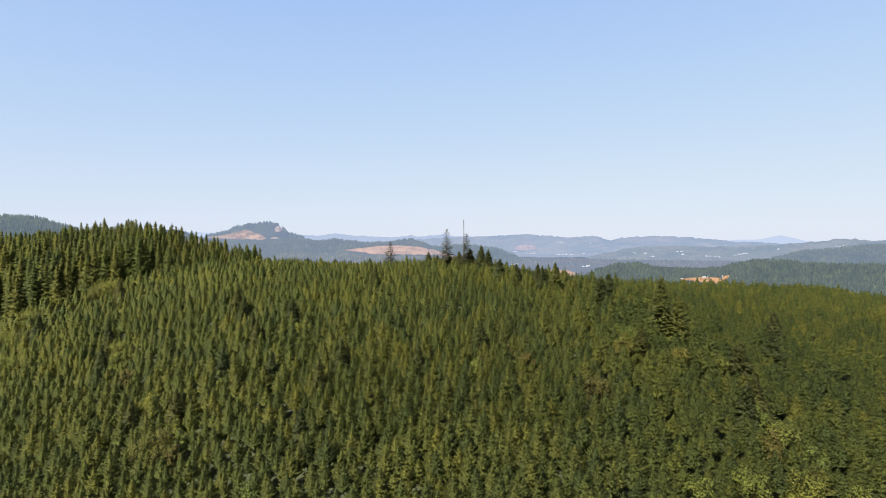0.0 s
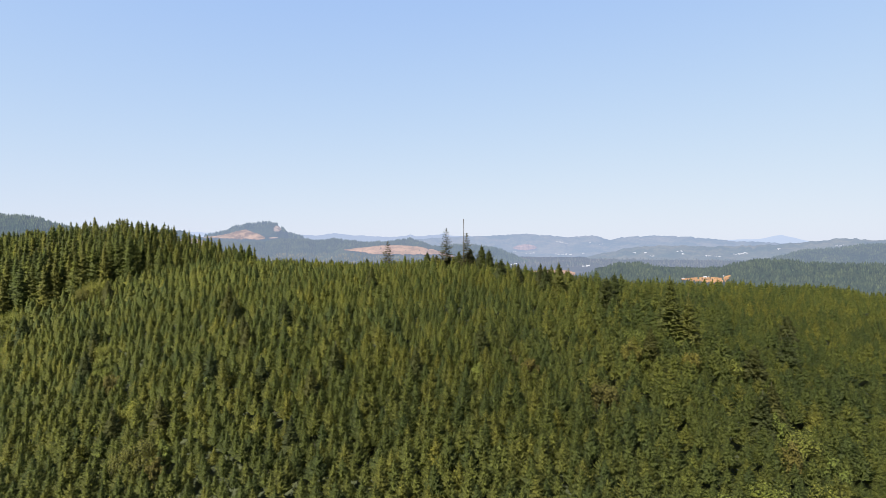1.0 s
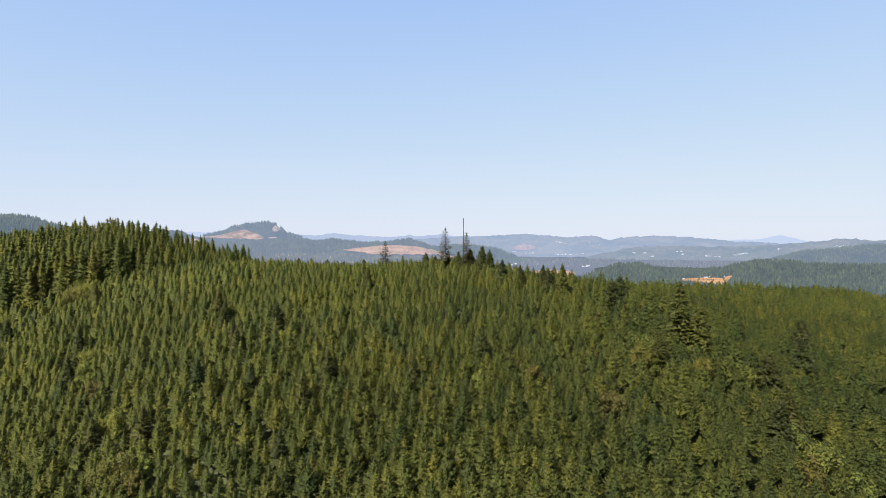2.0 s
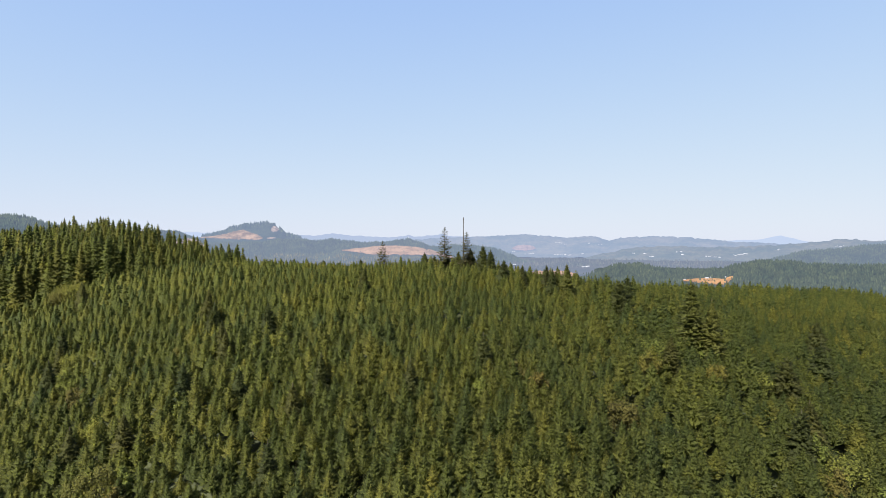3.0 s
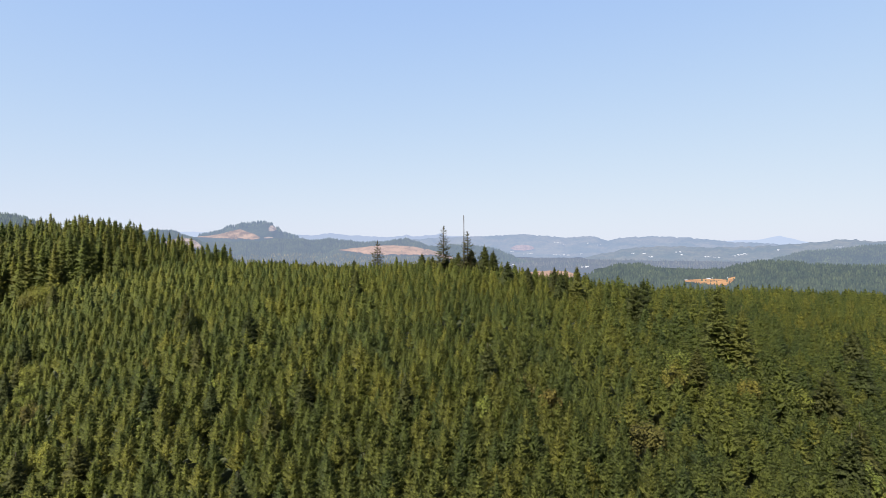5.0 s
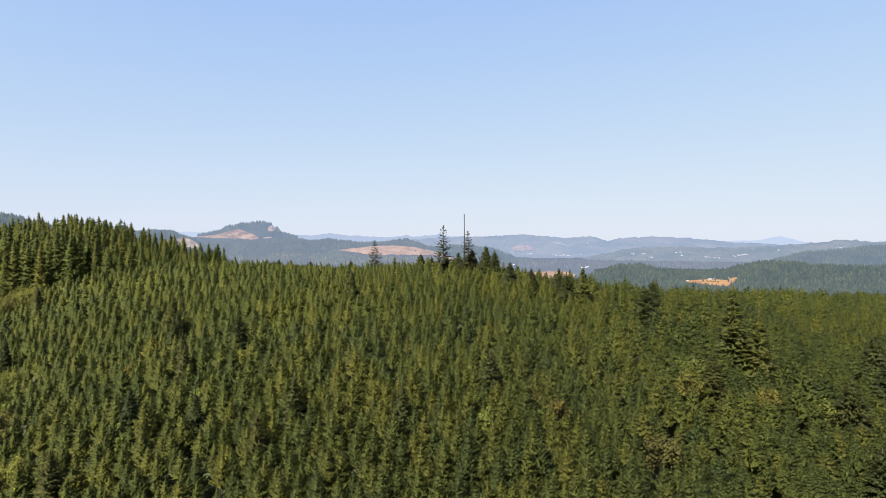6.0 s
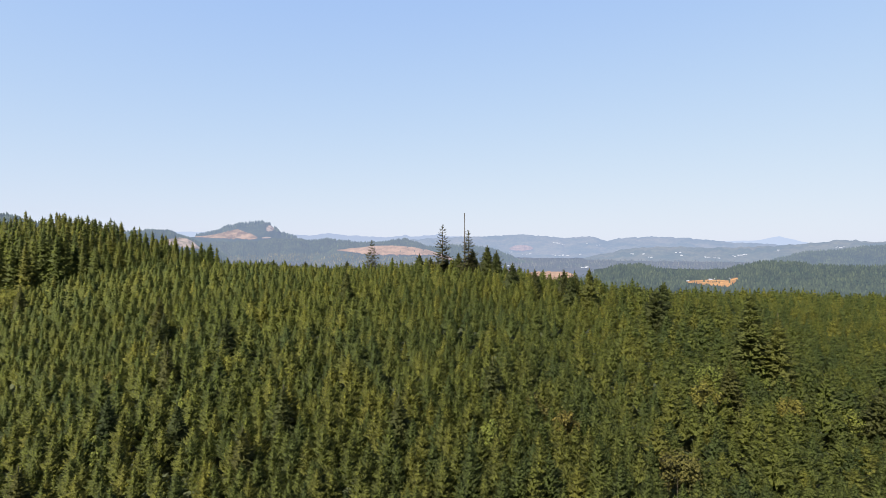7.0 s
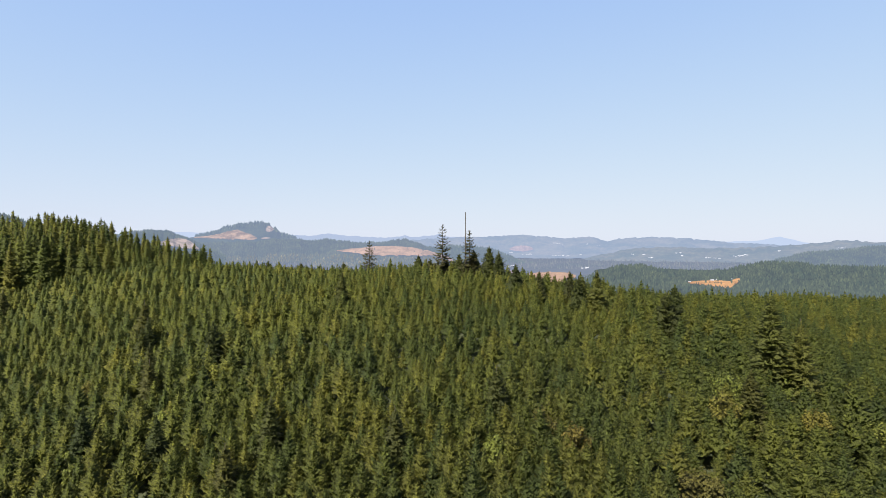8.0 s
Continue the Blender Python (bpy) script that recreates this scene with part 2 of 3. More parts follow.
def old_crown(rng, h, r, base, boughs, sprays, length, ragged=0.22, gaps=0.0, shape=0.7, droop=0.4, lift=0.15):
    """A grown fir: tiers of long, sagging boughs whose ends turn up, each lined with sprays on both sides."""
    parts = leader(h, r)
    for i in range(boughs):
        if rng.random() < gaps:
            continue
        s = 1 - (1 - (i + rng.random()) / boughs) ** 0.68
        s = s + 0.35 * (round(s * h * 0.75) / (h * 0.75) - s)  # the boughs gather into loose tiers
        s = min(s, 0.985)
        reach = (r * (1 - s) ** shape + 0.03 * r) * rng.uniform(1 - 1.6 * ragged, 1 + ragged)
        a = 2.39996 * i + rng.uniform(-0.5, 0.5)
        pitch = 0.55 * s - droop * (1 - s) + rng.uniform(-0.15, 0.15)
        out, up = way_of(a, pitch)
        side = np.cross(out, up)
        n = max(3, round(sprays * (0.45 + 0.55 * (1 - s))))
        if not gaps or i % 2:
            start = np.array([0, 0, h * (base + (1 - base) * s)])
            parts.append(tuft(start, out, up, reach * 0.8, reach * (0.26 if gaps < 0.1 else 0.12), rng.uniform(-0.5, 0.5)))
        for k in range(n):
            q = 0.22 + 0.78 * (k + rng.random()) / n
            lean = (1 if k % 2 else -1) * rng.uniform(0.4, 1.0) if k < n - 1 else 0.0
            way = out + side * lean + up * rng.uniform(-0.25, 0.1) + np.array([0, 0, lift * (2 * q - 1)])
            root = np.array([0, 0, h * (base + (1 - base) * s)]) + out * reach * min(q, 0.92) + np.array([0, 0, -0.16 * reach * math.sin(3.14 * q)])
            size = length * rng.uniform(0.7, 1.2) * (0.32 + 0.68 * (1 - s))
            parts.append(tuft(root, way / np.linalg.norm(way), up, size, size * rng.uniform(0.26, 0.38), rng.uniform(-0.8, 0.8)))
    return as_mesh(parts)


def skirted_crown(rng, h, r, base, spacing, points, shape=0.95, sprays=0, sag=0.75, lift=0.22, ragged=0.20, gaps=0.0, uneven=0.75, notch=0.48):
    """A fir as tiers of boughs: each tier a ragged star round the stem, its boughs sagging and then turning up, some fringed with sprays."""
    v, f, ways, tufts = [], [], [], leader(h, r)
    z, turn = h * base, rng.uniform(0, 6.283)
    while z < h * 0.955:
        s = (z / h - base) / (1 - base)
        girth = (r * (1 - s) ** shape + 0.05 * r) * rng.uniform(0.88, 1.12)
        n = max(5, round(points * (0.6 + 0.4 * (1 - s))))
        turn += 3.1416 / n + rng.uniform(-0.2, 0.2)
        b, drop = len(v), sag * girth * (1 - 0.4 * s)
        v.append((0, 0, z + drop))
        ways.append((0, 0, 1))
        for k in range(n):
            level, long_ = rng.uniform(-uneven, uneven) * spacing, rng.uniform(1 - 2.0 * ragged, 1 + ragged)
            for out_, up_, at in ((notch * rng.uniform(0.75, 1.25), level + rng.uniform(-0.4, 0.4) * uneven * spacing, 0.0), (long_, lift * girth * rng.uniform(0.3, 1.4) + level, 0.5)):
                a = turn + 6.283 * (k + at + rng.uniform(-0.2, 0.2)) / n
                v.append((math.cos(a) * girth * out_, math.sin(a) * girth * out_, z + up_))
                ways.append((math.cos(a) * 0.85, math.sin(a) * 0.85, 0.6 + rng.uniform(-0.12, 0.12)))
            if rng.random() < gaps:
                v[-1] = tuple(np.array(v[-2]) * np.array([1.05, 1.05, 1.0]))
                continue
            tip = np.array(v[-1])
            mid = np.array([0, 0, z + drop]) * 0.45 + tip * 0.55
            out = tip - np.array([0, 0, z])
            size = np.linalg.norm(out)
            out /= size
            side = np.array([-out[1], out[0], 0.0])
            for q in range(sprays):
                u = (q + rng.uniform(0.1, 0.9)) / sprays
                way = out * rng.uniform(0.5, 0.9) + side * (1 if (q + k) % 2 else -1) * rng.uniform(0.4, 0.9) + np.array([0, 0, rng.uniform(0.0, 0.7)])
                way /= np.linalg.norm(way)
                d = size * rng.uniform(0.30, 0.46) * (1.15 - 0.45 * u)
                tufts.append(tuft(mid + (tip - mid) * u, way, np.cross(way, side if abs(way @ side) < 0.9 else out) * 0.2 + np.array([0, 0, 0.98]), d, d * 0.28, rng.uniform(-0.5, 0.5)))
        m = 2 * n
        f += [(b, b + 1 + j, b + 1 + (j + 1) % m) for j in range(m)]
        z += spacing * rng.uniform(0.85, 1.15) * (1.0 - 0.3 * s)
    v, f, ways = np.array(v, float), np.array(f), np.array(ways, float)
    tv, tf, tw = as_mesh(tufts)
    return np.concatenate([v, tv]), np.concatenate([f, tf + len(v)]), np.concatenate([ways / np.linalg.norm(ways, axis=1)[:, None], tw])


def grown_crown(rng, h, r, base):
    """A grown fir with a full crown: a close inner crown under long, slightly sagging boughs."""
    v1, f1, w1 = skirted_crown(rng, h * 0.97, r * 0.84, base, 0.46, 17, 0.80, 0, 0.80, 0.20, 0.28, 0.04, 0.9)
    v2, f2, w2 = whorled_crown(rng, h, r, base, 0.80, 8, 9, 0.80, 0.17, -0.12, 0.75, 0.24, 0.12, 0.7)
    return np.concatenate([v1, v2]), np.concatenate([f1, f2 + len(v1)]), np.concatenate([w1, w2])


def stem(h, r, sides=7, bend=0.0, top=0.12):
    """A tapered trunk with a slight bend."""
    levels = np.array([0, 0.04, 0.3, 0.6, 0.85, 1.0])
    wide = np.array([1.35, 1.0, 0.82, 0.55, 0.28, top]) * r
    a = np.linspace(0, 2 * math.pi, sides, endpoint=False)
    v = [(bend * math.sin(s * 3) + w * math.cos(t), bend * s + w * math.sin(t), s * h) for s, w in zip(levels, wide) for t in a]
    f = [(i * sides + j, i * sides + (j + 1) % sides, (i + 1) * sides + (j + 1) % sides, (i + 1) * sides + j)
         for i in range(len(levels) - 1) for j in range(sides)]
    return np.array(v), np.array(f)


def leafy_crown(rng, r, h, clumps, leaves):
    """A broadleaf crown: leaves scattered loosely over several unequal, upright clumps."""
    v, f, ways = [], [], []
    for c in range(clumps):
        a, q = rng.uniform(0, 6.283), math.sqrt(rng.uniform(0.0, 0.8))
        mid = np.array([math.cos(a) * r * q, math.sin(a) * r * q, h * rng.uniform(0.40, 0.92) * (1 - 0.25 * q)])
        size = r * rng.uniform(0.22, 0.42)
        for k in range(leaves):
            d = rng.normal(size=3)
            d /= np.linalg.norm(d)
            ways += [(d * 0.8 + np.array([0, 0, 0.35]) + mid / np.linalg.norm(mid) * 0.3)] * 4
            p = mid + d * size * abs(rng.normal(0.75, 0.35)) * np.array([1, 1, 1.5])
            e1 = np.cross(d, rng.normal(size=3))
            e1 /= np.linalg.norm(e1)
            e2 = np.cross(d, e1) + 0.35 * d
            s = rng.uniform(0.16, 0.34)
            b = len(v)
            v += [p - e1 * s, p - e2 * s * 0.6, p + e1 * s, p + e2 * s * 0.6]
            f.append((b, b + 1, b + 2, b + 3))
    ways = np.array(ways)
    return np.array(v), np.array(f), ways / np.linalg.norm(ways, axis=1)[:, None]


def tree_thing(name, crown, trunk, crown_material, trunk_material, place, label, category, group=""):
    """A tree: an Empty at its foot, with its crown and its trunk."""
    ob = new(name)
    ob.empty_display_size = 0.5
    mesh_object("trunk", *trunk, trunk_material, ob)
    mesh_object("crown", crown[0], crown[1], crown_material, ob, lie=crown[2])
    ob.matrix_basis = place
    return tagged(ob, label, category, group)


def stand(x, y, z, turn=0.0, size=1.0, lean=0.0):
    return pose(x, y, z, lean, 0, turn) @ Matrix.Diagonal((size, size, size, 1))


# young plantation: a jittered planting grid over the spur
rng = np.random.default_rng(7)
STEP = 3.25
ii, jj = np.meshgrid(np.arange(-110, 111), np.arange(0, 110), indexing="ij")
turn = radians(24)
px = (ii * math.cos(turn) - jj * math.sin(turn)) * STEP
py = 60 + (ii * math.sin(turn) + jj * math.cos(turn)) * STEP
px = (px + rng.uniform(-1.25, 1.25, px.shape)).ravel()
py = (py + rng.uniform(-1.25, 1.25, py.shape)).ravel()
keep = (py > 110 + 0.10 * np.abs(px)) & (py < 400) & (np.abs(px) < 9 + 0.785 * py) & (rng.random(px.shape) > 0.012)
crest = np.where(px < 60, 300 - 0.85 * px, 250 + 1.0 * (px - 60))
keep &= py < np.clip(crest, 250, 372) + 9
old_stand = (px < -112) & (py > 334 + 0.45 * (px + 125))
keep &= ~old_stand
px, py = px[keep], py[keep]

# single trees that stand in the plantation: x, y, height, crown radius
TALL = [(75, 200, 28.0, 5.8), (79.5, 196, 24.5, 5.2), (60, 221, 16.8, 6.6), (86, 164, 16.0, 5.2), (90.5, 168, 16.0, 5.2),
        (111.5, 196, 16.5, 5.8), (-83.5, 236, 15.6, 4.4), (-28.3, 242, 14.9, 4.2), (-55.5, 214, 14.9, 4.4), (66.1, 231, 16.4, 4.5),
        (64.8, 189, 14.9, 4.4), (40.5, 236, 15.4, 4.4), (-154, 277, 15.6, 4.4), (-184, 264, 15.6, 4.4), (-125, 212, 14.9, 4.4), (-92, 170.6, 14.9, 4.4),
        (-78.6, 170.6, 14.4, 4.2), (-70.4, 185.7, 14.9, 4.2), (94.5, 184.2, 16.5, 5.8), (122.6, 214.8, 15.0, 5.5), (-76, 220, 14.4, 4.2),
        (-7.5, 174.2, 14.4, 4.0), (11.9, 185.3, 14.4, 4.0), (-64.2, 200, 14.9, 4.3), (-31.5, 180, 14.4, 4.0),
        (-157.3, 281.5, 15.0, 4.0), (-135.9, 235.8, 15.5, 3.2), (-127.8, 221.7, 14.5, 3.8), (-68.4, 208.5, 14.5, 3.8), (-53.5, 180.9, 13.5, 3.8), (-77.5, 226.1, 14.0, 3.8), (-36.5, 170.3, 13.5, 3.8), (-37.3, 152.2, 13.5, 3.8)]

SHRUBS = [(-199.7, 268, 5.6, 0), (-182, 243, 4.6, 0), (-199, 279, 4.4, 0), (-171.6, 289, 5.2, 2), (-165.4, 291, 4.6, 0), (-122.7, 221, 2.8, 0),
          (-107.4, 198, 2.2, 1), (-77, 158, 3.8, 2), (-82.9, 157.6, 2.4, 2), (-89.9, 176.6, 2.4, 0), (-71.1, 152, 1.8, 1), (61.7, 194.3, 3.6, 0),
          (57.2, 185.8, 3.0, 2), (87.9, 184.7, 2.4, 0), (43.9, 166.2, 2.8, 1), (87.4, 154.1, 2.0, 1), (89.3, 163.1, 1.9, 0), (93.3, 159.1, 3.4, 0),
          (74.7, 140.1, 3.6, 0), (87.9, 141.5, 3.6, 0), (98.0, 153.1, 2.8, 0), (103.2, 144.5, 2.8, 0), (60.6, 136.1, 2.4, 0), (-44.9, 133.6, 2.4, 0),
          (-48.9, 202.8, 2.0, 0), (20.4, 179.6, 1.8, 1), (25.3, 174.5, 1.8, 1), (10.5, 171.7, 1.8, 0), (75.7, 185.1, 2.5, 2), (76.7, 195.1, 1.9, 0),
          (79.4, 206.1, 2.0, 0), (-54.5, 188.3, 1.8, 0), (-82.3, 206.0, 1.9, 2),
          (-117.7, 210.1, 2.4, 0), (-71.6, 158.3, 1.4, 0), (-69.1, 179.4, 1.1, 0)]
for qx, qy, clear in [(a, b, 2.2) for a, b, *_ in TALL] + [(a, b, r * 0.9 + 0.4) for a, b, r, _ in SHRUBS]:
    k = np.hypot(px - qx, py - qy) > clear
    px, py = px[k], py[k]

# the broader, wider-set and darker-toned trees low on the east side
east_side = smooth(38, 62, px) * (1 - smooth(205, 240, py))
k = rng.random(len(px)) > 0.14 * east_side
px, py, east_side = px[k], py[k], east_side[k]
pz = ground_z(px, py)
size = rng.normal(1.0, 0.12, len(px)) * (0.93 + 0.14 * np.sin(px * 0.05 + 1) * np.cos(py * 0.043))
size = np.clip(size, 0.72, 1.25)
spin, tone = rng.uniform(0, 6.283, len(px)), np.clip(rng.normal(0.5, 0.26, len(px)) - 0.16 * east_side, 0, 1)

FINE = [skirted_crown(rng, 11.3, rng.uniform(2.2, 2.75), 0.28, 0.50, 10, 0.95, 2, 0.62, 0.55, 0.22, 0.0, 0.55, 0.30) for _ in range(8)]
CLOSE = [skirted_crown(rng, 11.3, rng.uniform(2.2, 2.75), 0.40, 0.50, 10, 0.95, 1, 0.62, 0.55, 0.22, 0.0, 0.6, 0.30) for _ in range(12)]
MEDIUM = [skirted_crown(rng, 11.3, rng.uniform(2.0, 2.5), 0.38, 0.56, 8, 0.95, 1, 0.70, 0.50, 0.20, 0.0, 0.55, 0.34) for _ in range(12)]
COARSE = [skirted_crown(rng, 11.3, rng.uniform(1.9, 2.4), 0.44, 0.66, 8, 0.95, 0, 0.8, 0.40, 0.20, 0.0, 0.55) for _ in range(12)]
near = (py > 148) & (py < 186) & (np.abs(px) < 48)
near[np.flatnonzero(near)[290:]] = False


def scatter(name, chosen, shapes, label, category, material):
    """Many trees as one mesh."""
    vs, fs, ts, ws, base = [], [], [], [], 0
    pick = rng.integers(0, len(shapes), len(px))
    for k, (v, f, w) in enumerate(shapes):
        idx = np.flatnonzero(chosen & (pick == k))
        if not len(idx):
            continue
        c, s, q = np.cos(spin[idx])[:, None], np.sin(spin[idx])[:, None], size[idx][:, None]
        wide = q * (0.92 + 0.16 * tone[idx][:, None]) * (1 + 0.24 * east_side[idx][:, None])
        all_v = np.stack([px[idx][:, None] + (v[None, :, 0] * c - v[None, :, 1] * s) * wide,
                          py[idx][:, None] + (v[None, :, 0] * s + v[None, :, 1] * c) * wide,
                          pz[idx][:, None] + v[None, :, 2] * q], -1)
        vs.append(all_v.reshape(-1, 3))
        fs.append((f[None] + (base + len(v) * np.arange(len(idx)))[:, None, None]).reshape(-1, 3))
        ws.append(np.stack([w[None, :, 0] * c - w[None, :, 1] * s, w[None, :, 0] * s + w[None, :, 1] * c, np.broadcast_to(w[None, :, 2], (len(idx), len(w)))], -1).reshape(-1, 3))
        ts.append(np.repeat(tone[idx], len(v)))
        base += len(v) * len(idx)
    ob = mesh_object(name, np.concatenate(vs), np.concatenate(fs), material, tone=np.concatenate(ts), lie=np.concatenate(ws))
    return tagged(ob, label, category, kind="stuff")


front = ~near & (py < 205)
back = ~near & (py >= 205) & (py < 262)
rest = ~near & (py >= 262)
scatter("young_firs_lower_slope", front, CLOSE, "dense olive-green young firs on the lower slope", "trees", needles_young)
scatter("young_firs_upper_slope", back, MEDIUM, "dense olive-green young firs below the crest", "trees", needles_young)
scatter("young_firs_crest", rest, COARSE, "olive-green young firs along the crest", "trees", needles_young)

protos = []
thin_stem = stem(10.2, 0.09)
for crown in FINE:
    protos.append(tree_thing("young_fir", crown, thin_stem, needles_single, bark, pose(0, 0, 0),
                             "young olive-green fir in the dense plantation", "tree", "young firs of the plantation"))
for n, i in enumerate(np.flatnonzero(near)):
    m = stand(px[i], py[i], pz[i] - 0.1, math.degrees(spin[i]), size[i])
    if n < len(protos):
        protos[n].matrix_basis = m
    else:
        k = n % len(protos)
        ob = copy_thing(protos[k], pose(0, 0, 0))
        ob.matrix_basis = m


def old_fir(place, h, r, label, group="", sparse=False, base=0.12, seed=0, needles=None):
    g = np.random.default_rng(seed)
    if sparse:
        crown = old_crown(g, h, r * 0.78, base, int(h * 9), 13, 1.3, 0.45, 0.15, 0.80, 0.62)
    else:
        crown = grown_crown(g, h, r, base)
    return tree_thing("fir_tree", crown, stem(h, 0.014 * h + 0.05, bend=0.1), needles or (needles_sparse if sparse else needles_old), bark, place, label, "tree", group)


for k, (x, y, h, r) in enumerate(TALL):
    z = float(ground_z(x, y)) - 0.1
    old_fir(stand(x, y, z, 40 * k), h if h > 24 else h + 0.8, r, "tall dark fir rising out of the young plantation" if h > 24 else "dark fir standing above its young neighbours",
            "older firs in the plantation", seed=20 + k, needles=needles_tall if h > 24 else needles_dark)

# remnant trees along the crest: x, y, height of the tip, crown radius, thin crown
CREST = [(-28.2, 310, 61.8, 6.0, True), (-7.2, 290, 56.5, 4.5, False), (-2.8, 288, 55.2, 4.5, False), (1.9, 285, 67.7, 6.6, True),
         (7.8, 280, 57.0, 5.1, False), (11.2, 273.5, 65.3, 5.8, True), (12.8, 276, 58.5, 5.5, False), (17.8, 270, 60.0, 4.8, False),
         (20.9, 268, 58.1, 4.8, False), (25.1, 256, 54.1, 4.8, False), (31.6, 250, 52.2, 3.5, False), (40.0, 245, 52.4, 3.5, False),
         (45.5, 235, 53.2, 4.2, False), (42.0, 237, 51.0, 3.6, False), (-102.0, 398, 51.6, 5.8, False), (-106.5, 399, 50.0, 4.8, False), (-98.5, 397, 50.2, 4.8, False),
         (-82.0, 352, 52.4, 4.6, False), (-40.0, 318, 53.0, 3.9, False), (-62.0, 334, 52.2, 3.9, False)]
for k, (x, y, top, r, thin) in enumerate(CREST):
    z = float(ground_z(x, y)) - 0.1
    old_fir(stand(x, y, z, 70 * k), top - z, r, "tall thin-crowned old fir on the crest" if thin else "dark fir on the crest of the spur",
            "remnant firs on the crest", thin, 0.2, 60 + k, None if thin else (needles_tall if 40.5 < x < 50 else needles_crest))

# the bare snag
z = float(ground_z(9.8, 275)) - 0.1
snag = new("dead_snag")
snag.matrix_basis = stand(9.8, 275, z)
tagged(snag, "bare grey dead conifer trunk on the crest", "dead tree")
snag_trunk = mesh_object("trunk", *stem(71.6 - z, 0.46, 8, 0.15, 0.36), dead_wood, snag)
for k in range(9):
    zz, a = (71.6 - z) * (0.52 + 0.05 * k), 2.4 * k
    v, f = stem(rng.uniform(0.5, 1.2), 0.05, 5)
    limb = mesh_object("limb", v, f, dead_wood, snag_trunk)
    limb.matrix_basis = pose(0.1, 0.05, zz, 0, 62 + 14 * math.sin(k * 2.0), math.degrees(a))

# the old stand on the shoulder: full-grown firs in rough rows
OLD_KINDS = []
for k in range(7):
    g = np.random.default_rng(200 + k)
    OLD_KINDS.append((skirted_crown(g, 26.0, g.uniform(3.6, 4.5), 0.03, 0.72, 10, 0.70, 1, 0.70, 0.14, 0.30, 0.06, 0.8), stem(26.0, 0.4, bend=0.1)))
spots = []
for k in range(52):
    front_y = 330 + 0.45 * (9 - 3.0 * k)
    rows = int((370 - front_y) / 8.0) + 1
    for row in range(rows):
        x = -116 - 3.0 * k + rng.uniform(-1.6, 1.6) - 1.5 * (row % 2)
        y = front_y + 8.0 * row + rng.uniform(-3, 3)
        z = float(ground_z(x, y)) - 0.2
        want = 60 + 18 * float(smooth(120, 185, -x)) - 8.5 * float(smooth(195, 255, -x)) - 1.1 * (rows - 1 - row)
        h = min(max((want - z) * rng.uniform(0.86, 1.05), 12.0), rng.uniform(24, 32))
        if rng.random() > 0.05:
            spots.append((row >= rows - 3, x, y, z, h, rng.uniform(0, 360)))
spots.sort(key=lambda q: not q[0])
old_protos, vs, fs, ws, ts, base = [], [], [], [], [], 0
for n, (_, x, y, z, h, spin_) in enumerate(spots):
    crown, trunk = OLD_KINDS[n % len(OLD_KINDS)]
    wide = (h / 26.0) ** 0.6 * rng.uniform(0.9, 1.12)
    if n < 300:
        m = pose(x, y, z, 0, 0, spin_) @ Matrix.Diagonal((wide, wide, h / 26.0, 1))
        if n < len(OLD_KINDS):
            old_protos.append(tree_thing("old_fir", crown, trunk, needles_old, bark, m, "full-grown dark fir in the old stand on the shoulder",
                                         "tree", "old firs on the shoulder"))
        else:
            copy_thing(old_protos[n % len(old_protos)], pose(0, 0, 0)).matrix_basis = m
        continue
    turn_ = np.array(Matrix.Rotation(radians(spin_), 3, "Z"))
    vs.append((crown[0] * np.array([wide, wide, h / 26.0])) @ turn_.T + np.array([x, y, z]))
    fs.append(crown[1] + base)
    ws.append(crown[2] @ turn_.T)
    ts.append(np.full(len(crown[0]), rng.random()))
    base += len(crown[0])
if vs:
    tagged(mesh_object("old_firs_of_the_slope", np.concatenate(vs), np.concatenate(fs), needles_old_slope, tone=np.concatenate(ts), lie=np.concatenate(ws)),
           "dense full-grown firs on the slope below the shoulder", "trees", kind="stuff")

for k, (x, y, r, rusty) in enumerate(SHRUBS):
    z = float(ground_z(x, y)) - 0.1
    g = np.random.default_rng(300 + k)
    tree_thing(("alder", "rusty_maple", "willow")[rusty], leafy_crown(g, r * 1.3, 12.4, int(16 + 4.5 * r), 130), stem(6.0, 0.12, bend=0.2),
               (leaves_green, leaves_rust, leaves_olive)[rusty], bark, stand(x, y, z, 33 * k),
               ("yellow-green broadleaf tree among the young firs", "rust-tinged broadleaf tree among the young firs", "dull olive broadleaf tree among the young firs")[rusty], "tree",
               "broadleaf trees in the plantation")


# ---- the far land ----
def profile(points, az):
    a, z = np.array(points).T
    t = np.interp(az, a, np.arange(len(a)))
    i = np.clip(t.astype(int), 0, len(a) - 2)
    s = t - i
    s = s * s * (3 - 2 * s) * 0.5 + s * 0.5
    return z[i] * (1 - s) + z[i + 1] * s


def ripple(az, s, seed, fine=1.0):
    w = np.zeros_like(az)
    g = np.random.default_rng(seed)
    for k in range(9):
        f, p, q = g.uniform(0.6, 4.5) * fine * (1 + 0.35 * k), g.uniform(0, 6.283), g.uniform(-9, 9)
        w += np.sin(az * f + s * q + p) / (1 + 0.5 * k)
    return w / 2.5


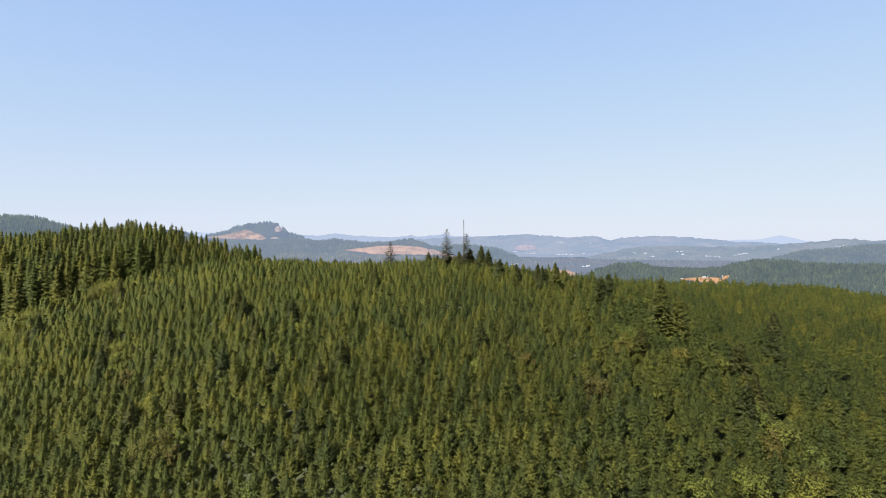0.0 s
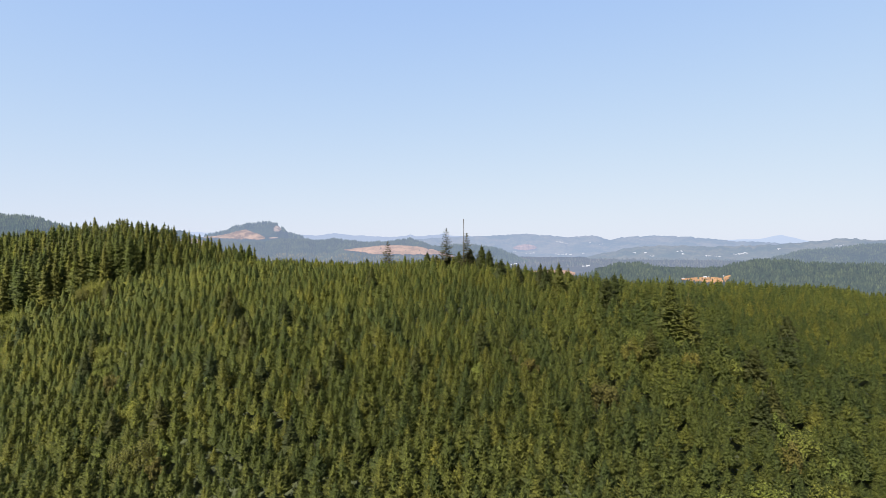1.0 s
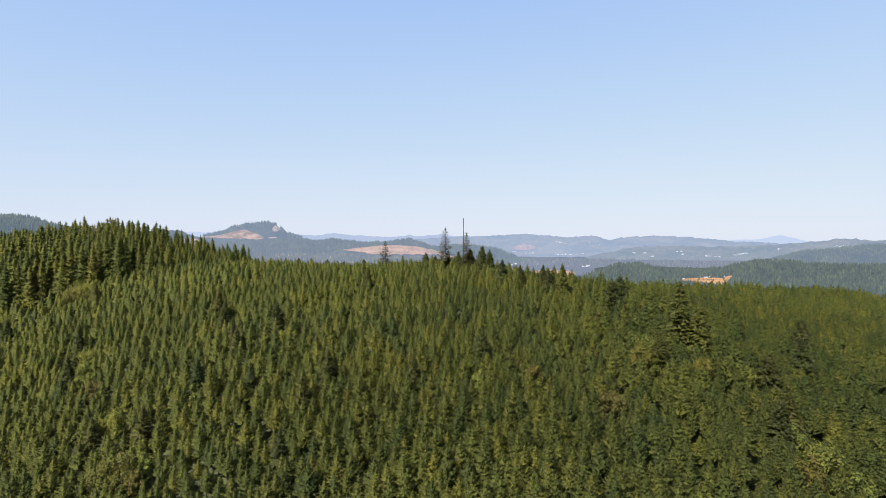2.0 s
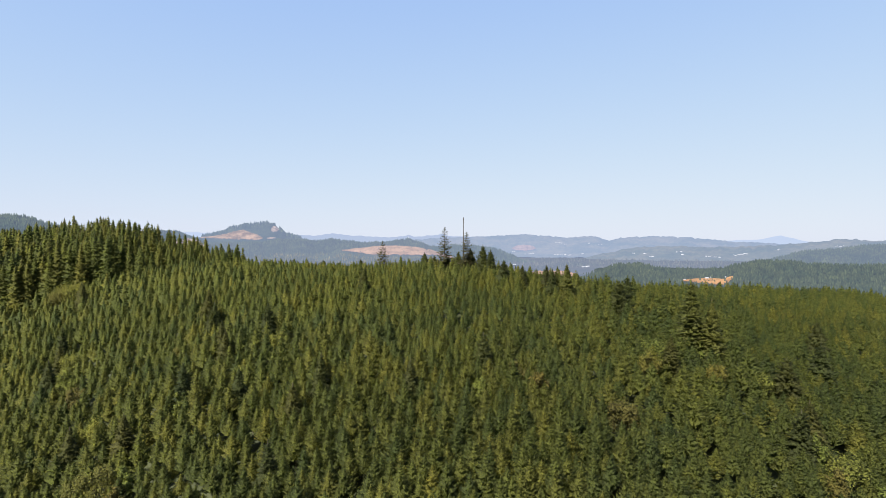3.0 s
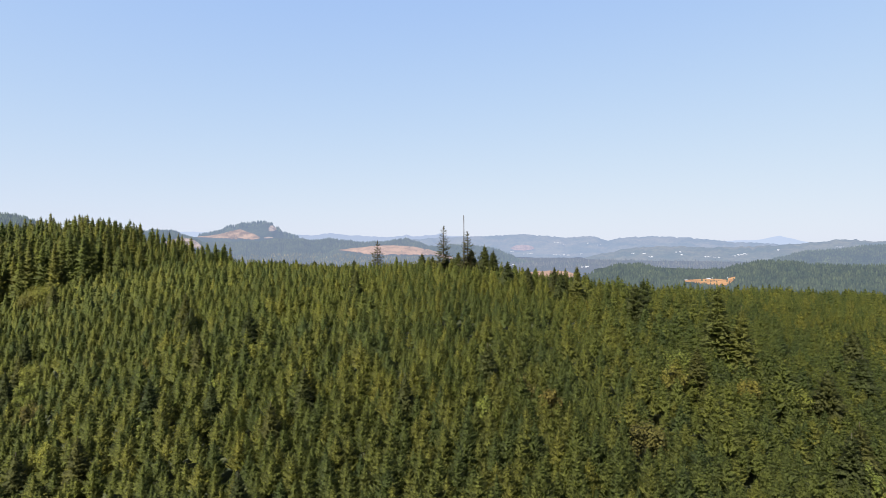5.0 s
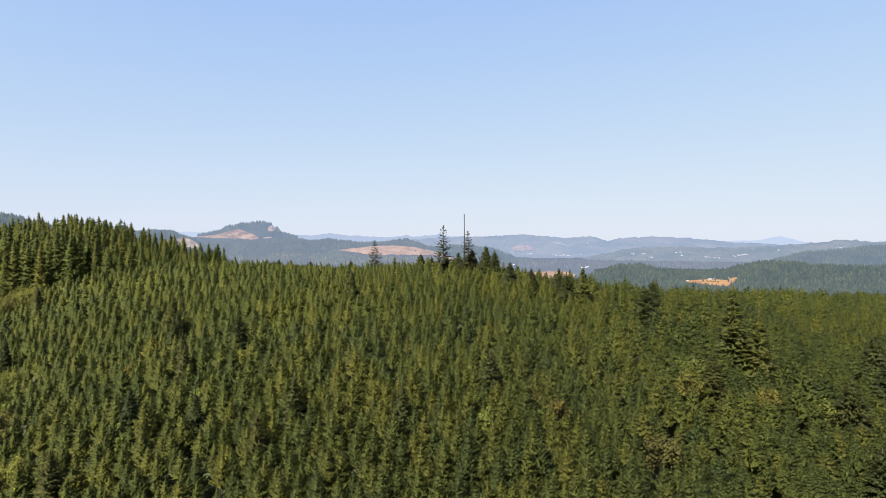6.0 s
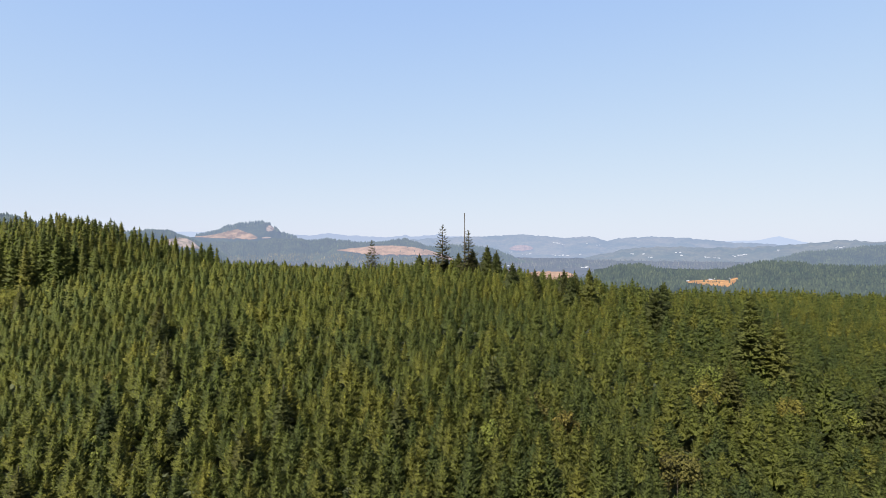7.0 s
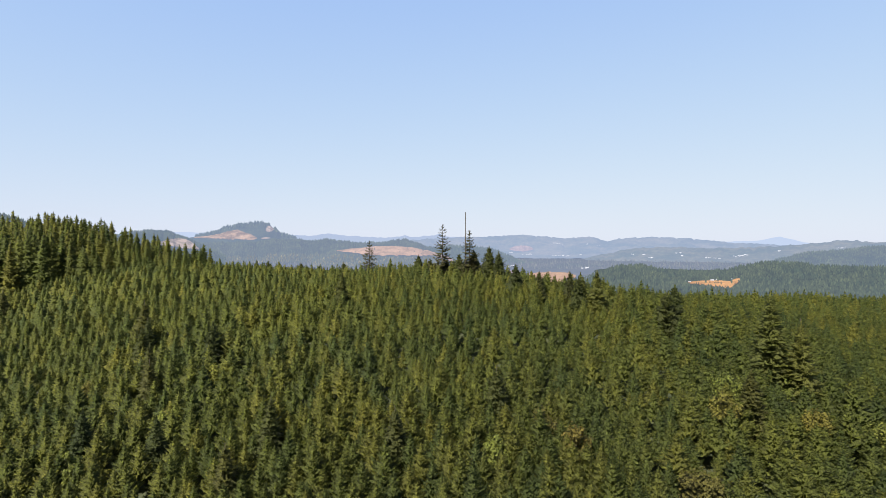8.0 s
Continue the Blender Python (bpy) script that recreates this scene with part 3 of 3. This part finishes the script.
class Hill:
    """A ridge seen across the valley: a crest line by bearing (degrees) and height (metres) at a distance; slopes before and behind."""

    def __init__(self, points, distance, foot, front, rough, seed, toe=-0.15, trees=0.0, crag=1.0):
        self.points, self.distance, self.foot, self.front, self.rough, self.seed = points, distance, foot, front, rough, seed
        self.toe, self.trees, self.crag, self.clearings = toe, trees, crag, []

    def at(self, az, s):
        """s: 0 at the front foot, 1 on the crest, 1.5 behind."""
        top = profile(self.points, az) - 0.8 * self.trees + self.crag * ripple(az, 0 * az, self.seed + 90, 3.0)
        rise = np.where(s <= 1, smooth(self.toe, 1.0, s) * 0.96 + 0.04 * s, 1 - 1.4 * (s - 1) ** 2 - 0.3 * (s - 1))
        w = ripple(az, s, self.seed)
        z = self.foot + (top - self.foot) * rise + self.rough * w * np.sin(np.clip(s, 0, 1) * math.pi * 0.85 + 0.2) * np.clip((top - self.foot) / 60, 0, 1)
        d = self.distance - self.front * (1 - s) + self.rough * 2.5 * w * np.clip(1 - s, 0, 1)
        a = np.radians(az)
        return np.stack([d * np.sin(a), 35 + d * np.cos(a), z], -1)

    def solve(self, az, slope):
        """The place on the front slope that shows at a bearing and a rise (thousandths), as seen from the spur's approach."""
        s = np.linspace(0, 1, 300)
        p = self.at(np.full(300, az), s)
        rise = np.maximum.accumulate((p[:, 2] - 60) / np.hypot(p[:, 0], p[:, 1] - 35) * 1000)
        return float(np.interp(slope, rise + 1e-6 * np.arange(300), s))

    def open_at(self, az, s, h):
        """Whether trees of height h would stand in one of this hill's clearings, or hide it."""
        p = self.at(az, s)
        rise = (p[:, 2] - 60) / np.hypot(p[:, 0], p[:, 1] - 35) * 1000
        out = np.zeros(len(az), bool)
        for rows in self.clearings:
            a, lo, hi = np.array(rows).T
            out |= (az > a[0]) & (az < a[-1]) & (rise > np.interp(az, a, lo) - 900 * h / self.distance) & (rise < np.interp(az, a, hi))
        return out

    def clearing(self, name, rows, material, label, lift=1.2):
        """A treeless patch on the front slope: rows of bearing and its lower and upper edge as rises."""
        self.clearings.append(rows)
        g = np.random.default_rng(len(name))
        a, lo, hi = np.array(rows).T
        az, n = np.linspace(a[0], a[-1], 48), 10
        low, high = np.interp(az, a, lo), np.interp(az, a, hi)
        span = high - low
        low, high = low + span * g.uniform(-0.06, 0.10, 48), high - span * g.uniform(-0.03, 0.08, 48)
        v = []
        for j in range(n):
            for k in range(48):
                s = self.solve(az[k], low[k] + (high[k] - low[k]) * j / (n - 1))
                v.append(self.at(np.array([az[k]]), np.array([s]))[0] + np.array([0, -2.0, lift]))
        ob = mesh_object(name, np.array(v), grid_faces(n, 48), material)
        ob.data.shade_smooth()
        return tagged(ob, label, "clearing", kind="structure")

    def build(self, name, material, label, category="hill"):
        az = np.linspace(self.points[0][0], self.points[-1][0], 240)
        s = np.concatenate([np.linspace(0, 1, 20), np.linspace(1.04, 1.5, 6)])
        v = self.at(np.broadcast_to(az[None, :], (len(s), len(az))), np.broadcast_to(s[:, None], (len(s), len(az))))
        ob = mesh_object(name, v.reshape(-1, 3), grid_faces(len(s), len(az)), material)
        ob.data.shade_smooth()
        return tagged(ob, label, category, kind="structure")


def spires(name, places, heights, widths, material, label, seed):
    """Far conifers as small tiered spires, one mesh."""
    g = np.random.default_rng(seed)
    n = len(places)
    a = np.linspace(0, 2 * math.pi, 5, endpoint=False)
    ring = np.stack([np.cos(a), np.sin(a)], 1)
    local = np.concatenate([np.c_[ring, np.full(5, 0.05)], [[0, 0, 0.62]], np.c_[ring * 0.62, np.full(5, 0.45)], [[0, 0, 1.0]]])
    faces = [(i, (i + 1) % 5, 5) for i in range(5)] + [(6 + i, 6 + (i + 1) % 5, 11) for i in range(5)]
    v = np.empty((n, 12, 3))
    jit = g.uniform(0.7, 1.3, (n, 12, 1))
    spin = g.uniform(0, 6.283, (n, 1))
    c, s = np.cos(spin), np.sin(spin)
    v[..., 0] = places[:, None, 0] + (local[None, :, 0] * c - local[None, :, 1] * s) * widths[:, None] * jit[..., 0]
    v[..., 1] = places[:, None, 1] + (local[None, :, 0] * s + local[None, :, 1] * c) * widths[:, None] * jit[..., 0]
    v[..., 2] = places[:, None, 2] + local[None, :, 2] * heights[:, None]
    f = (np.array(faces)[None] + 12 * np.arange(n)[:, None, None]).reshape(-1, 3)
    ob = mesh_object(name, v.reshape(-1, 3), f, material, tone=np.repeat(g.random(n), 12))
    return tagged(ob, label, "trees", kind="stuff")


def wooded(hill, name, count, h, material, label, seed, lo=0.02, hi=1.12, span=None):
    g = np.random.default_rng(seed)
    a0, a1 = span or (hill.points[0][0], hill.points[-1][0])
    az, s = g.uniform(a0, a1, count), g.uniform(lo, hi, count)
    k = ~hill.open_at(az, s, h) | (g.random(count) < 0.02)
    az, s = az[k], s[k]
    p = hill.at(az, s)
    hh = h * (0.55 + 0.75 * g.random(len(az)) ** 1.8)
    return spires(name, p - np.array([0, 0, 0.06 * h]), hh, hh * g.uniform(0.22, 0.34, len(az)), material, label, seed)


# land, fields and roofs alike carry painted haze: a glow, mostly stronger farther off
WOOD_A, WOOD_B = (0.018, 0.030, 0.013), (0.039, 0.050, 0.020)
m_peak = hazed_land("haze_glow_peak", WOOD_A, WOOD_B, 0.004, 0.93, (0.335, 0.395, 0.525))
m_ridge = hazed_land("haze_glow_ridge", WOOD_A, WOOD_B, 0.004, 0.88, (0.29, 0.345, 0.475))
m_blue = hazed_land("blue_ridge", (0.025, 0.042, 0.017), (0.101, 0.092, 0.050), 0.006, 0.74, (0.24, 0.295, 0.43))
m_town = hazed_land("town_ridge", (0.025, 0.042, 0.017), (0.076, 0.076, 0.038), 0.006, 0.60, (0.225, 0.272, 0.405))
m_butte = hazed_land("butte_forest", WOOD_A, WOOD_B, 0.01, 0.50, wood=True)
m_wooded = hazed_land("wooded_hills", WOOD_A, WOOD_B, 0.008, 0.46, (0.22, 0.265, 0.395), wood=True)
m_dark = hazed_land("dark_hill", WOOD_A, WOOD_B, 0.008, 0.45, wood=True)
m_east = hazed_land("east_hill", WOOD_A, WOOD_B, 0.01, 0.42, (0.205, 0.25, 0.38), wood=True)
m_knoll = hazed_land("knoll", WOOD_A, WOOD_B, 0.01, 0.40, wood=True)
m_west = hazed_land("west_hill", WOOD_A, WOOD_B, 0.02, 0.27, wood=True)
m_right = hazed_land("right_hill", (0.014, 0.021, 0.012), (0.028, 0.035, 0.017), 0.02, 0.21, (0.195, 0.248, 0.345), wood=True)
m_plain = hazed_land("valley_forest", (0.028, 0.036, 0.020), (0.060, 0.058, 0.038), 0.006, 0.48, (0.215, 0.26, 0.39), wood=True)
m_clear = hazed_land("cleared_slope", (0.155, 0.100, 0.066), (0.235, 0.152, 0.100), 0.02, 0.36)
m_tan = hazed_land("dry_grass_slope", (0.095, 0.062, 0.038), (0.225, 0.150, 0.096), 0.016, 0.42)
m_gold = hazed_land("golden_field", (0.17, 0.085, 0.028), (0.27, 0.145, 0.052), 0.03, 0.16)
m_rock = hazed_land("pale_rock", (0.143, 0.109, 0.092), (0.252, 0.202, 0.168), 0.03, 0.40)
m_stump = hazed_land("logged_ground", (0.11, 0.085, 0.066), (0.24, 0.185, 0.145), 0.035, 0.30)
m_pink = hazed_land("haze_glow_clearing", (0.17, 0.11, 0.08), (0.28, 0.19, 0.14), 0.02, 0.70)
m_roof = hazed_land("pale_roofs", (0.336, 0.336, 0.336), (0.504, 0.504, 0.504), 0.2, 0.45)
m_dry = hazed_land("dry_field", (0.17, 0.095, 0.045), (0.26, 0.16, 0.085), 0.02, 0.26)

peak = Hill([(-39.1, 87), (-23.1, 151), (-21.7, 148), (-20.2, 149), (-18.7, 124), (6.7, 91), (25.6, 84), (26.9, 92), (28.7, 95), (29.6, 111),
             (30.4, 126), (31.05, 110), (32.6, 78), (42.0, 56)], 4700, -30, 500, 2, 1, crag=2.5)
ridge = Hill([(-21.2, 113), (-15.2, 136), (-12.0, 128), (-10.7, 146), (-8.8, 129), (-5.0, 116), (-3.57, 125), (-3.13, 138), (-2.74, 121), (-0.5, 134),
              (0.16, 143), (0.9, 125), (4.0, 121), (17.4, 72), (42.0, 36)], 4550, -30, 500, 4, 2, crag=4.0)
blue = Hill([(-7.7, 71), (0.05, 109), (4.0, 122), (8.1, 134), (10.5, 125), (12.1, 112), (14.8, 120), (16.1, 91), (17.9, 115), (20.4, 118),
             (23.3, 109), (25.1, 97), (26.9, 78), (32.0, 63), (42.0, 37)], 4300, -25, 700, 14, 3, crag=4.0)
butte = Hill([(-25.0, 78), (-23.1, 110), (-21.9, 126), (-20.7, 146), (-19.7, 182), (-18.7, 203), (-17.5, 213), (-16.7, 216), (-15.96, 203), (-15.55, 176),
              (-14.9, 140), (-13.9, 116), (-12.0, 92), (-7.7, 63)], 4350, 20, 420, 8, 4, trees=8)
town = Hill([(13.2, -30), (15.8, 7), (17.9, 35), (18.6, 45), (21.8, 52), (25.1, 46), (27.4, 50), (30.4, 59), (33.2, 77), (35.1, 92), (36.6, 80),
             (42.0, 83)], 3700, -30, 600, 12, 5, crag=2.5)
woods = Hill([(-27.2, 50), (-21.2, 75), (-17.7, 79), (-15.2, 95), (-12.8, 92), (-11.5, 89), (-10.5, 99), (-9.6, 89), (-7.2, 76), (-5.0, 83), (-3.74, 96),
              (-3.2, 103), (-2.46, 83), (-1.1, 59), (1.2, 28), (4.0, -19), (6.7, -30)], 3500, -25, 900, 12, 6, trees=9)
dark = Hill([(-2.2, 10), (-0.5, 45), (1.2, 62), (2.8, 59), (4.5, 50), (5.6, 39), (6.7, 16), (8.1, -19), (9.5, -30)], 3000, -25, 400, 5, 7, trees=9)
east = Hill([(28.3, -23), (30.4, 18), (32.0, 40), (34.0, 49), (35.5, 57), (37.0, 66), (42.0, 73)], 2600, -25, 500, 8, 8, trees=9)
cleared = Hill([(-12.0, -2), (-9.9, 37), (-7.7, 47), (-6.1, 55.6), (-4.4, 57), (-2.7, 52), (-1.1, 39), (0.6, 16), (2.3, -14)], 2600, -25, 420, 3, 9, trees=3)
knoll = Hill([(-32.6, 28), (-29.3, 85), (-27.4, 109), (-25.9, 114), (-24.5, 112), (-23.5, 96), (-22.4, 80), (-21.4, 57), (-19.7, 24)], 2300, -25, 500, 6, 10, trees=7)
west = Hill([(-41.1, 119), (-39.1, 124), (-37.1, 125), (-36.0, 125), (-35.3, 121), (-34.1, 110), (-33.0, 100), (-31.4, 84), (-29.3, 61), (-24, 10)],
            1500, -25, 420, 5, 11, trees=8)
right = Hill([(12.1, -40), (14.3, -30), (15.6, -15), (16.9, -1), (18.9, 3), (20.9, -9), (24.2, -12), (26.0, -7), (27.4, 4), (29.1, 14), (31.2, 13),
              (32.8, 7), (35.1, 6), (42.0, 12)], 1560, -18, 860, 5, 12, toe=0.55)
# the haze on these hills is emission in their materials
peak.build("far_mountains", m_peak, "far mountains with one lone peak, pale blue haze painted in", "mountains")
ridge.build("far_ridge", m_ridge, "ridge on the skyline with pale blue haze painted in", "mountains")
blue.build("blue_ridge", m_blue, "ridge beyond the valley with blue haze painted in", "mountains")
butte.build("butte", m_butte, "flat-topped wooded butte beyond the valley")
town.build("settled_hill", m_town, "long green hill with scattered houses, blue haze painted in")
woods.build("wooded_hills", m_wooded, "rolling dark wooded hills with painted-in haze")
dark.build("dark_hill", m_dark, "dark wooded hill with painted-in haze")
east.build("east_hill", m_east, "dark wooded hill with light painted-in haze")
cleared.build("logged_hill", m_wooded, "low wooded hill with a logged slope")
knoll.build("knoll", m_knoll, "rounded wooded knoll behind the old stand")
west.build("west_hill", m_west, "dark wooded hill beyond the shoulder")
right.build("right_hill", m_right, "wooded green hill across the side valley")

# logged slopes, dry fields and bare rock
cleared.clearing("logged_slope", [(-9.7, -10.8, -9.3), (-8.5, -12.7, -6.5), (-7.2, -16.6, -3.6), (-5.5, -18.6, -1.2), (-3.6, -18.7, -1.7), (-1.9, -18.7, -5.1),
                                  (-0.5, -17.8, -10.0), (0.9, -24.6, -17.8), (1.5, -30.4, -25.5)], m_clear, "reddish-brown logged slope on a low hill")
butte.clearing("butte_clearing", [(-22.5, 10.5, 11.4), (-21.4, 9.7, 13.3), (-20.2, 8.9, 17.6), (-19.5, 8.5, 21.8), (-18.9, 8.0, 24.1), (-18.2, 7.6, 20.1),
                                  (-17.5, 7.2, 15.5), (-17.1, 9.1, 10.9)], m_tan, "tan logged slope below the butte's top")
butte.clearing("butte_cliff", [(-16.3, 22.2, 26.8), (-16.1, 20.3, 30.6), (-15.8, 21.3, 30.6), (-15.6, 24.1, 26.0)], m_rock, "pale bare rock face of the butte")
butte.clearing("butte_quarry", [(-16.7, 9.1, 10.9), (-16.3, 9.1, 11.9), (-15.9, 10.1, 11.0)], m_rock, "small pale bare patch at the butte's foot")
knoll.clearing("knoll_clearing", [(-25.4, -1.1, 0.7), (-24.3, -2.9, 7.8), (-23.3, -5.6, 9.6), (-22.6, -7.4, 5.2), (-21.9, -8.3, -6.5)], m_stump, "grey-tan logged slope of the knoll")
blue.clearing("ridge_clearing", [(7.0, -8.9, -7.0), (7.5, -10.9, -2.2), (8.4, -11.8, -1.2), (9.0, -9.9, -3.1), (9.3, -7.9, -7.0)], m_pink, "pale reddish clearing on the blue ridge", lift=5.0)
right.clearing("golden_field", [(22.7, -59.0, -56.4), (23.4, -59.5, -55.2), (24.4, -62.5, -53.4), (25.4, -63.6, -53.3), (26.2, -64.8, -53.6),
                                (26.6, -58.4, -49.7), (26.9, -52.1, -49.5)], m_gold, "golden dry field below the wooded hill")
flat = Hill([(-42, -19.0), (43, -19.0)], 2600, -19.0, 1500, 0, 1)
flat.clearing("pale_field", [(6.7, -46.7, -44.8), (7.0, -47.6, -42.7), (7.6, -46.5, -43.6), (8.0, -45.5, -44.5)], m_tan, "pale dry field on the valley floor")
flat.clearing("dry_field", [(8.8, -49.3, -47.4), (9.7, -62.0, -45.3), (11.3, -66.0, -44.1), (12.4, -62.0, -44.9), (13.1, -52.2, -49.4)], m_dry, "golden dry field on the valley floor")

# the valley floor, laid over the ground from the hill's foot to the far ridges
az, rr = np.linspace(-42, 43, 300), np.geomspace(900, 4600, 90)
aa, dd = np.broadcast_to(np.radians(az)[None, :], (90, 300)), np.broadcast_to(rr[:, None], (90, 300))
vz = -21.0 + 2.0 * ripple(np.degrees(aa), dd * 0.004, 31) + 0.0
vz = vz - 3.5 * (1 - smooth(900, 1300, dd))
floor_v = np.stack([dd * np.sin(aa), 35 + dd * np.cos(aa), vz], -1).reshape(-1, 3)
# this sheet's material glows with haze; the ground beneath has none
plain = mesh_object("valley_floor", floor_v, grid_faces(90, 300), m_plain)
plain.data.shade_smooth()
tagged(plain, "wide valley floor of woods and farmland with painted-in haze", "valley", kind="structure")

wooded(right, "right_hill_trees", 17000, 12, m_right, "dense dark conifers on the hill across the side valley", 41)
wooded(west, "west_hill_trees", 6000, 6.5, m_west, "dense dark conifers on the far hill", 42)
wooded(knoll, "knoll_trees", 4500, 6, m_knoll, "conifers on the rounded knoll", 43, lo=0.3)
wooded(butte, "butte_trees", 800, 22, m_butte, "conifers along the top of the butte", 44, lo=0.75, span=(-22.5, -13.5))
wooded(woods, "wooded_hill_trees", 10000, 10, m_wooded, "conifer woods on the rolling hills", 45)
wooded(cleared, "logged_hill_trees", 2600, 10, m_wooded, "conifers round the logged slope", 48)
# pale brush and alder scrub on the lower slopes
m_brush = hazed_land("slope_brush", (0.060, 0.058, 0.032), (0.115, 0.102, 0.060), 0.01, 0.36, (0.215, 0.26, 0.38), wood=True)
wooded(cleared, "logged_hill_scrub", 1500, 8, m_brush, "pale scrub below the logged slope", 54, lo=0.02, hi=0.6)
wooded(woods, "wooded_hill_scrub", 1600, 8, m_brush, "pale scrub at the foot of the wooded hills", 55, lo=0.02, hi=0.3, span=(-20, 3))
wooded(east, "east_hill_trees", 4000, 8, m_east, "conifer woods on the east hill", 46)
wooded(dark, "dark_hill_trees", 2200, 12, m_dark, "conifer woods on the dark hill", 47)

g = np.random.default_rng(50)
n = 9000
a, d = np.radians(g.uniform(-40, 41, n)), np.exp(g.uniform(math.log(1000), math.log(3400), n))
keep = ~((np.degrees(a) > 11.5) & (d < 1750)) & ~((np.degrees(a) > 6) & (d < 2050))
a, d, n = a[keep], d[keep], int(keep.sum())
place = np.stack([d * np.sin(a), 35 + d * np.cos(a), np.full(n, -22.0)], -1)
h = g.uniform(7, 14, n)
# trees along the golden field's lower edge and in its middle
edge = np.concatenate([np.stack([np.linspace(23.3, 26.6, 22), np.interp(np.linspace(23.3, 26.6, 22), [23.3, 24.4, 26.2, 26.6], [-59.8, -62.6, -64.6, -58.4])], 1) + g.normal(0, 0.14, (22, 2)),
                       np.stack([24.9 + g.normal(0, 0.33, 16), -57.0 + g.normal(0, 0.6, 16)], 1), np.stack([g.uniform(23.2, 26.8, 26), -53.6 + g.normal(0, 0.5, 26)], 1)])
spots = np.array([right.at(np.array([b]), np.array([right.solve(b, r)]))[0] for b, r in edge])
tall = g.uniform(3, 6, len(spots))
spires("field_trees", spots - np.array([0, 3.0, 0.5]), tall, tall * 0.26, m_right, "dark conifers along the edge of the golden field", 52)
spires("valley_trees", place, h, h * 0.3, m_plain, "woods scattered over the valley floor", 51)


# ---- the town and farms ----
def house(place):
    """A long gabled building: walls and roof."""
    ob = new("farm_building")
    ob.empty_display_size = 2
    x, y, h, e = 13.0, 5.5, 5.0, 8.0
    wall_v = [(-x, -y, -2), (x, -y, -2), (x, y, -2), (-x, y, -2), (-x, -y, h), (x, -y, h), (x, y, h), (-x, y, h), (-x, 0, e), (x, 0, e)]
    me = bpy.data.meshes.new("wall")
    me.from_pydata(wall_v, [], [(0, 1, 5, 4), (2, 3, 7, 6), (1, 2, 6, 9, 5), (3, 0, 4, 8, 7)])
    me.materials.append(m_roof)
    new("wall", me).parent = ob
    t, o = 0.35, 0.9
    roof_v = [(sx * (x + o), sy * (y + o), h - 0.5 + up) for up in (0, t) for sy in (-1, 1) for sx in (-1, 1)] + [(sx * (x + o), 0, e + 0.1 + up) for up in (0, t) for sx in (-1, 1)]
    me = bpy.data.meshes.new("roof")
    me.from_pydata(roof_v, [], [(0, 1, 9, 8), (3, 2, 8, 9), (4, 10, 11, 5), (6, 7, 11, 10), (0, 4, 5, 1), (2, 3, 7, 6), (0, 8, 10, 4), (8, 2, 6, 10), (1, 5, 11, 9), (9, 11, 7, 3)])
    me.materials.append(m_roof)
    new("roof", me).parent = ob
    ob.matrix_basis = place
    return tagged(ob, "small pale gabled building in the far valley", "building", "buildings of the far town")


BLUE_TOWN = [(11.3, 3.6), (11.5, 3.2), (11.7, 2.6), (12.1, 0.7), (14.5, 1.7), (15.4, -0.2), (7.15, -12.8), (8.4, -16.6), (8.8, -16.4), (9.1, -15.6),
             (11.3, -17.4), (11.7, -18.4), (12.0, -17.4), (12.5, -18.0), (13.7, -16.3)]
HILL_TOWN = [(22.1, -12.0), (22.5, -11.9), (22.6, -16.4), (22.8, -16.4), (24.7, -19.3), (25.0, -19.5), (25.4, -20.0), (25.7, -20.2), (26.9, -16.7),
             (27.3, -15.8), (27.6, -14.9), (27.8, -14.0), (19.4, -14.9), (18.5, -15.0), (30.4, -7.8), (34.5, -2.6), (34.8, -2.6), (20.0, -19.5), (20.2, -20.0)]
RIGHT_FARM = [(22.35, -56.9), (22.6, -56.6), (22.9, -56.3), (24.7, -53.2), (25.3, -52.9), (26.1, -52.0)]
FLAT_TOWN = [(13.8, -38.0), (14.3, -37.5), (7.0, -36.0), (7.4, -35.0)]
first = None
g = np.random.default_rng(77)
for hill, spots in ((blue, BLUE_TOWN), (town, HILL_TOWN), (flat, FLAT_TOWN), (right, RIGHT_FARM)):
    for bearing, rise in [(b + g.uniform(-0.16, 0.16), r + g.uniform(-0.7, 0.7)) for b, r in spots for _ in range(1 if hill is right else 3)]:
        q = hill.at(np.array([bearing]), np.array([hill.solve(bearing, rise)]))[0]
        m = pose(q[0], q[1], q[2] + 1.0, 0, 0, g.uniform(-40, 40)) @ Matrix.Diagonal((*[g.uniform(0.16, 0.34)] * 3, 1))
        if first is None:
            first = house(m)
        else:
            copy_thing(first, pose(0, 0, 0)).matrix_basis = m

# the radio mast on the wooded hill's top
q = woods.at(np.array([-3.2]), np.array([1.0]))[0]
mast = new("radio_mast")
mast.matrix_basis = pose(q[0], q[1], q[2] - 1)
tagged(mast, "thin pale radio mast on a wooded hilltop", "mast")
pole = mesh_object("pole", *stem(34.0, 0.9, 6), m_roof, mast)
mesh_object("antenna", *stem(7.0, 0.5, 5), m_roof, pole).matrix_basis = pose(0.9, 0, 24)
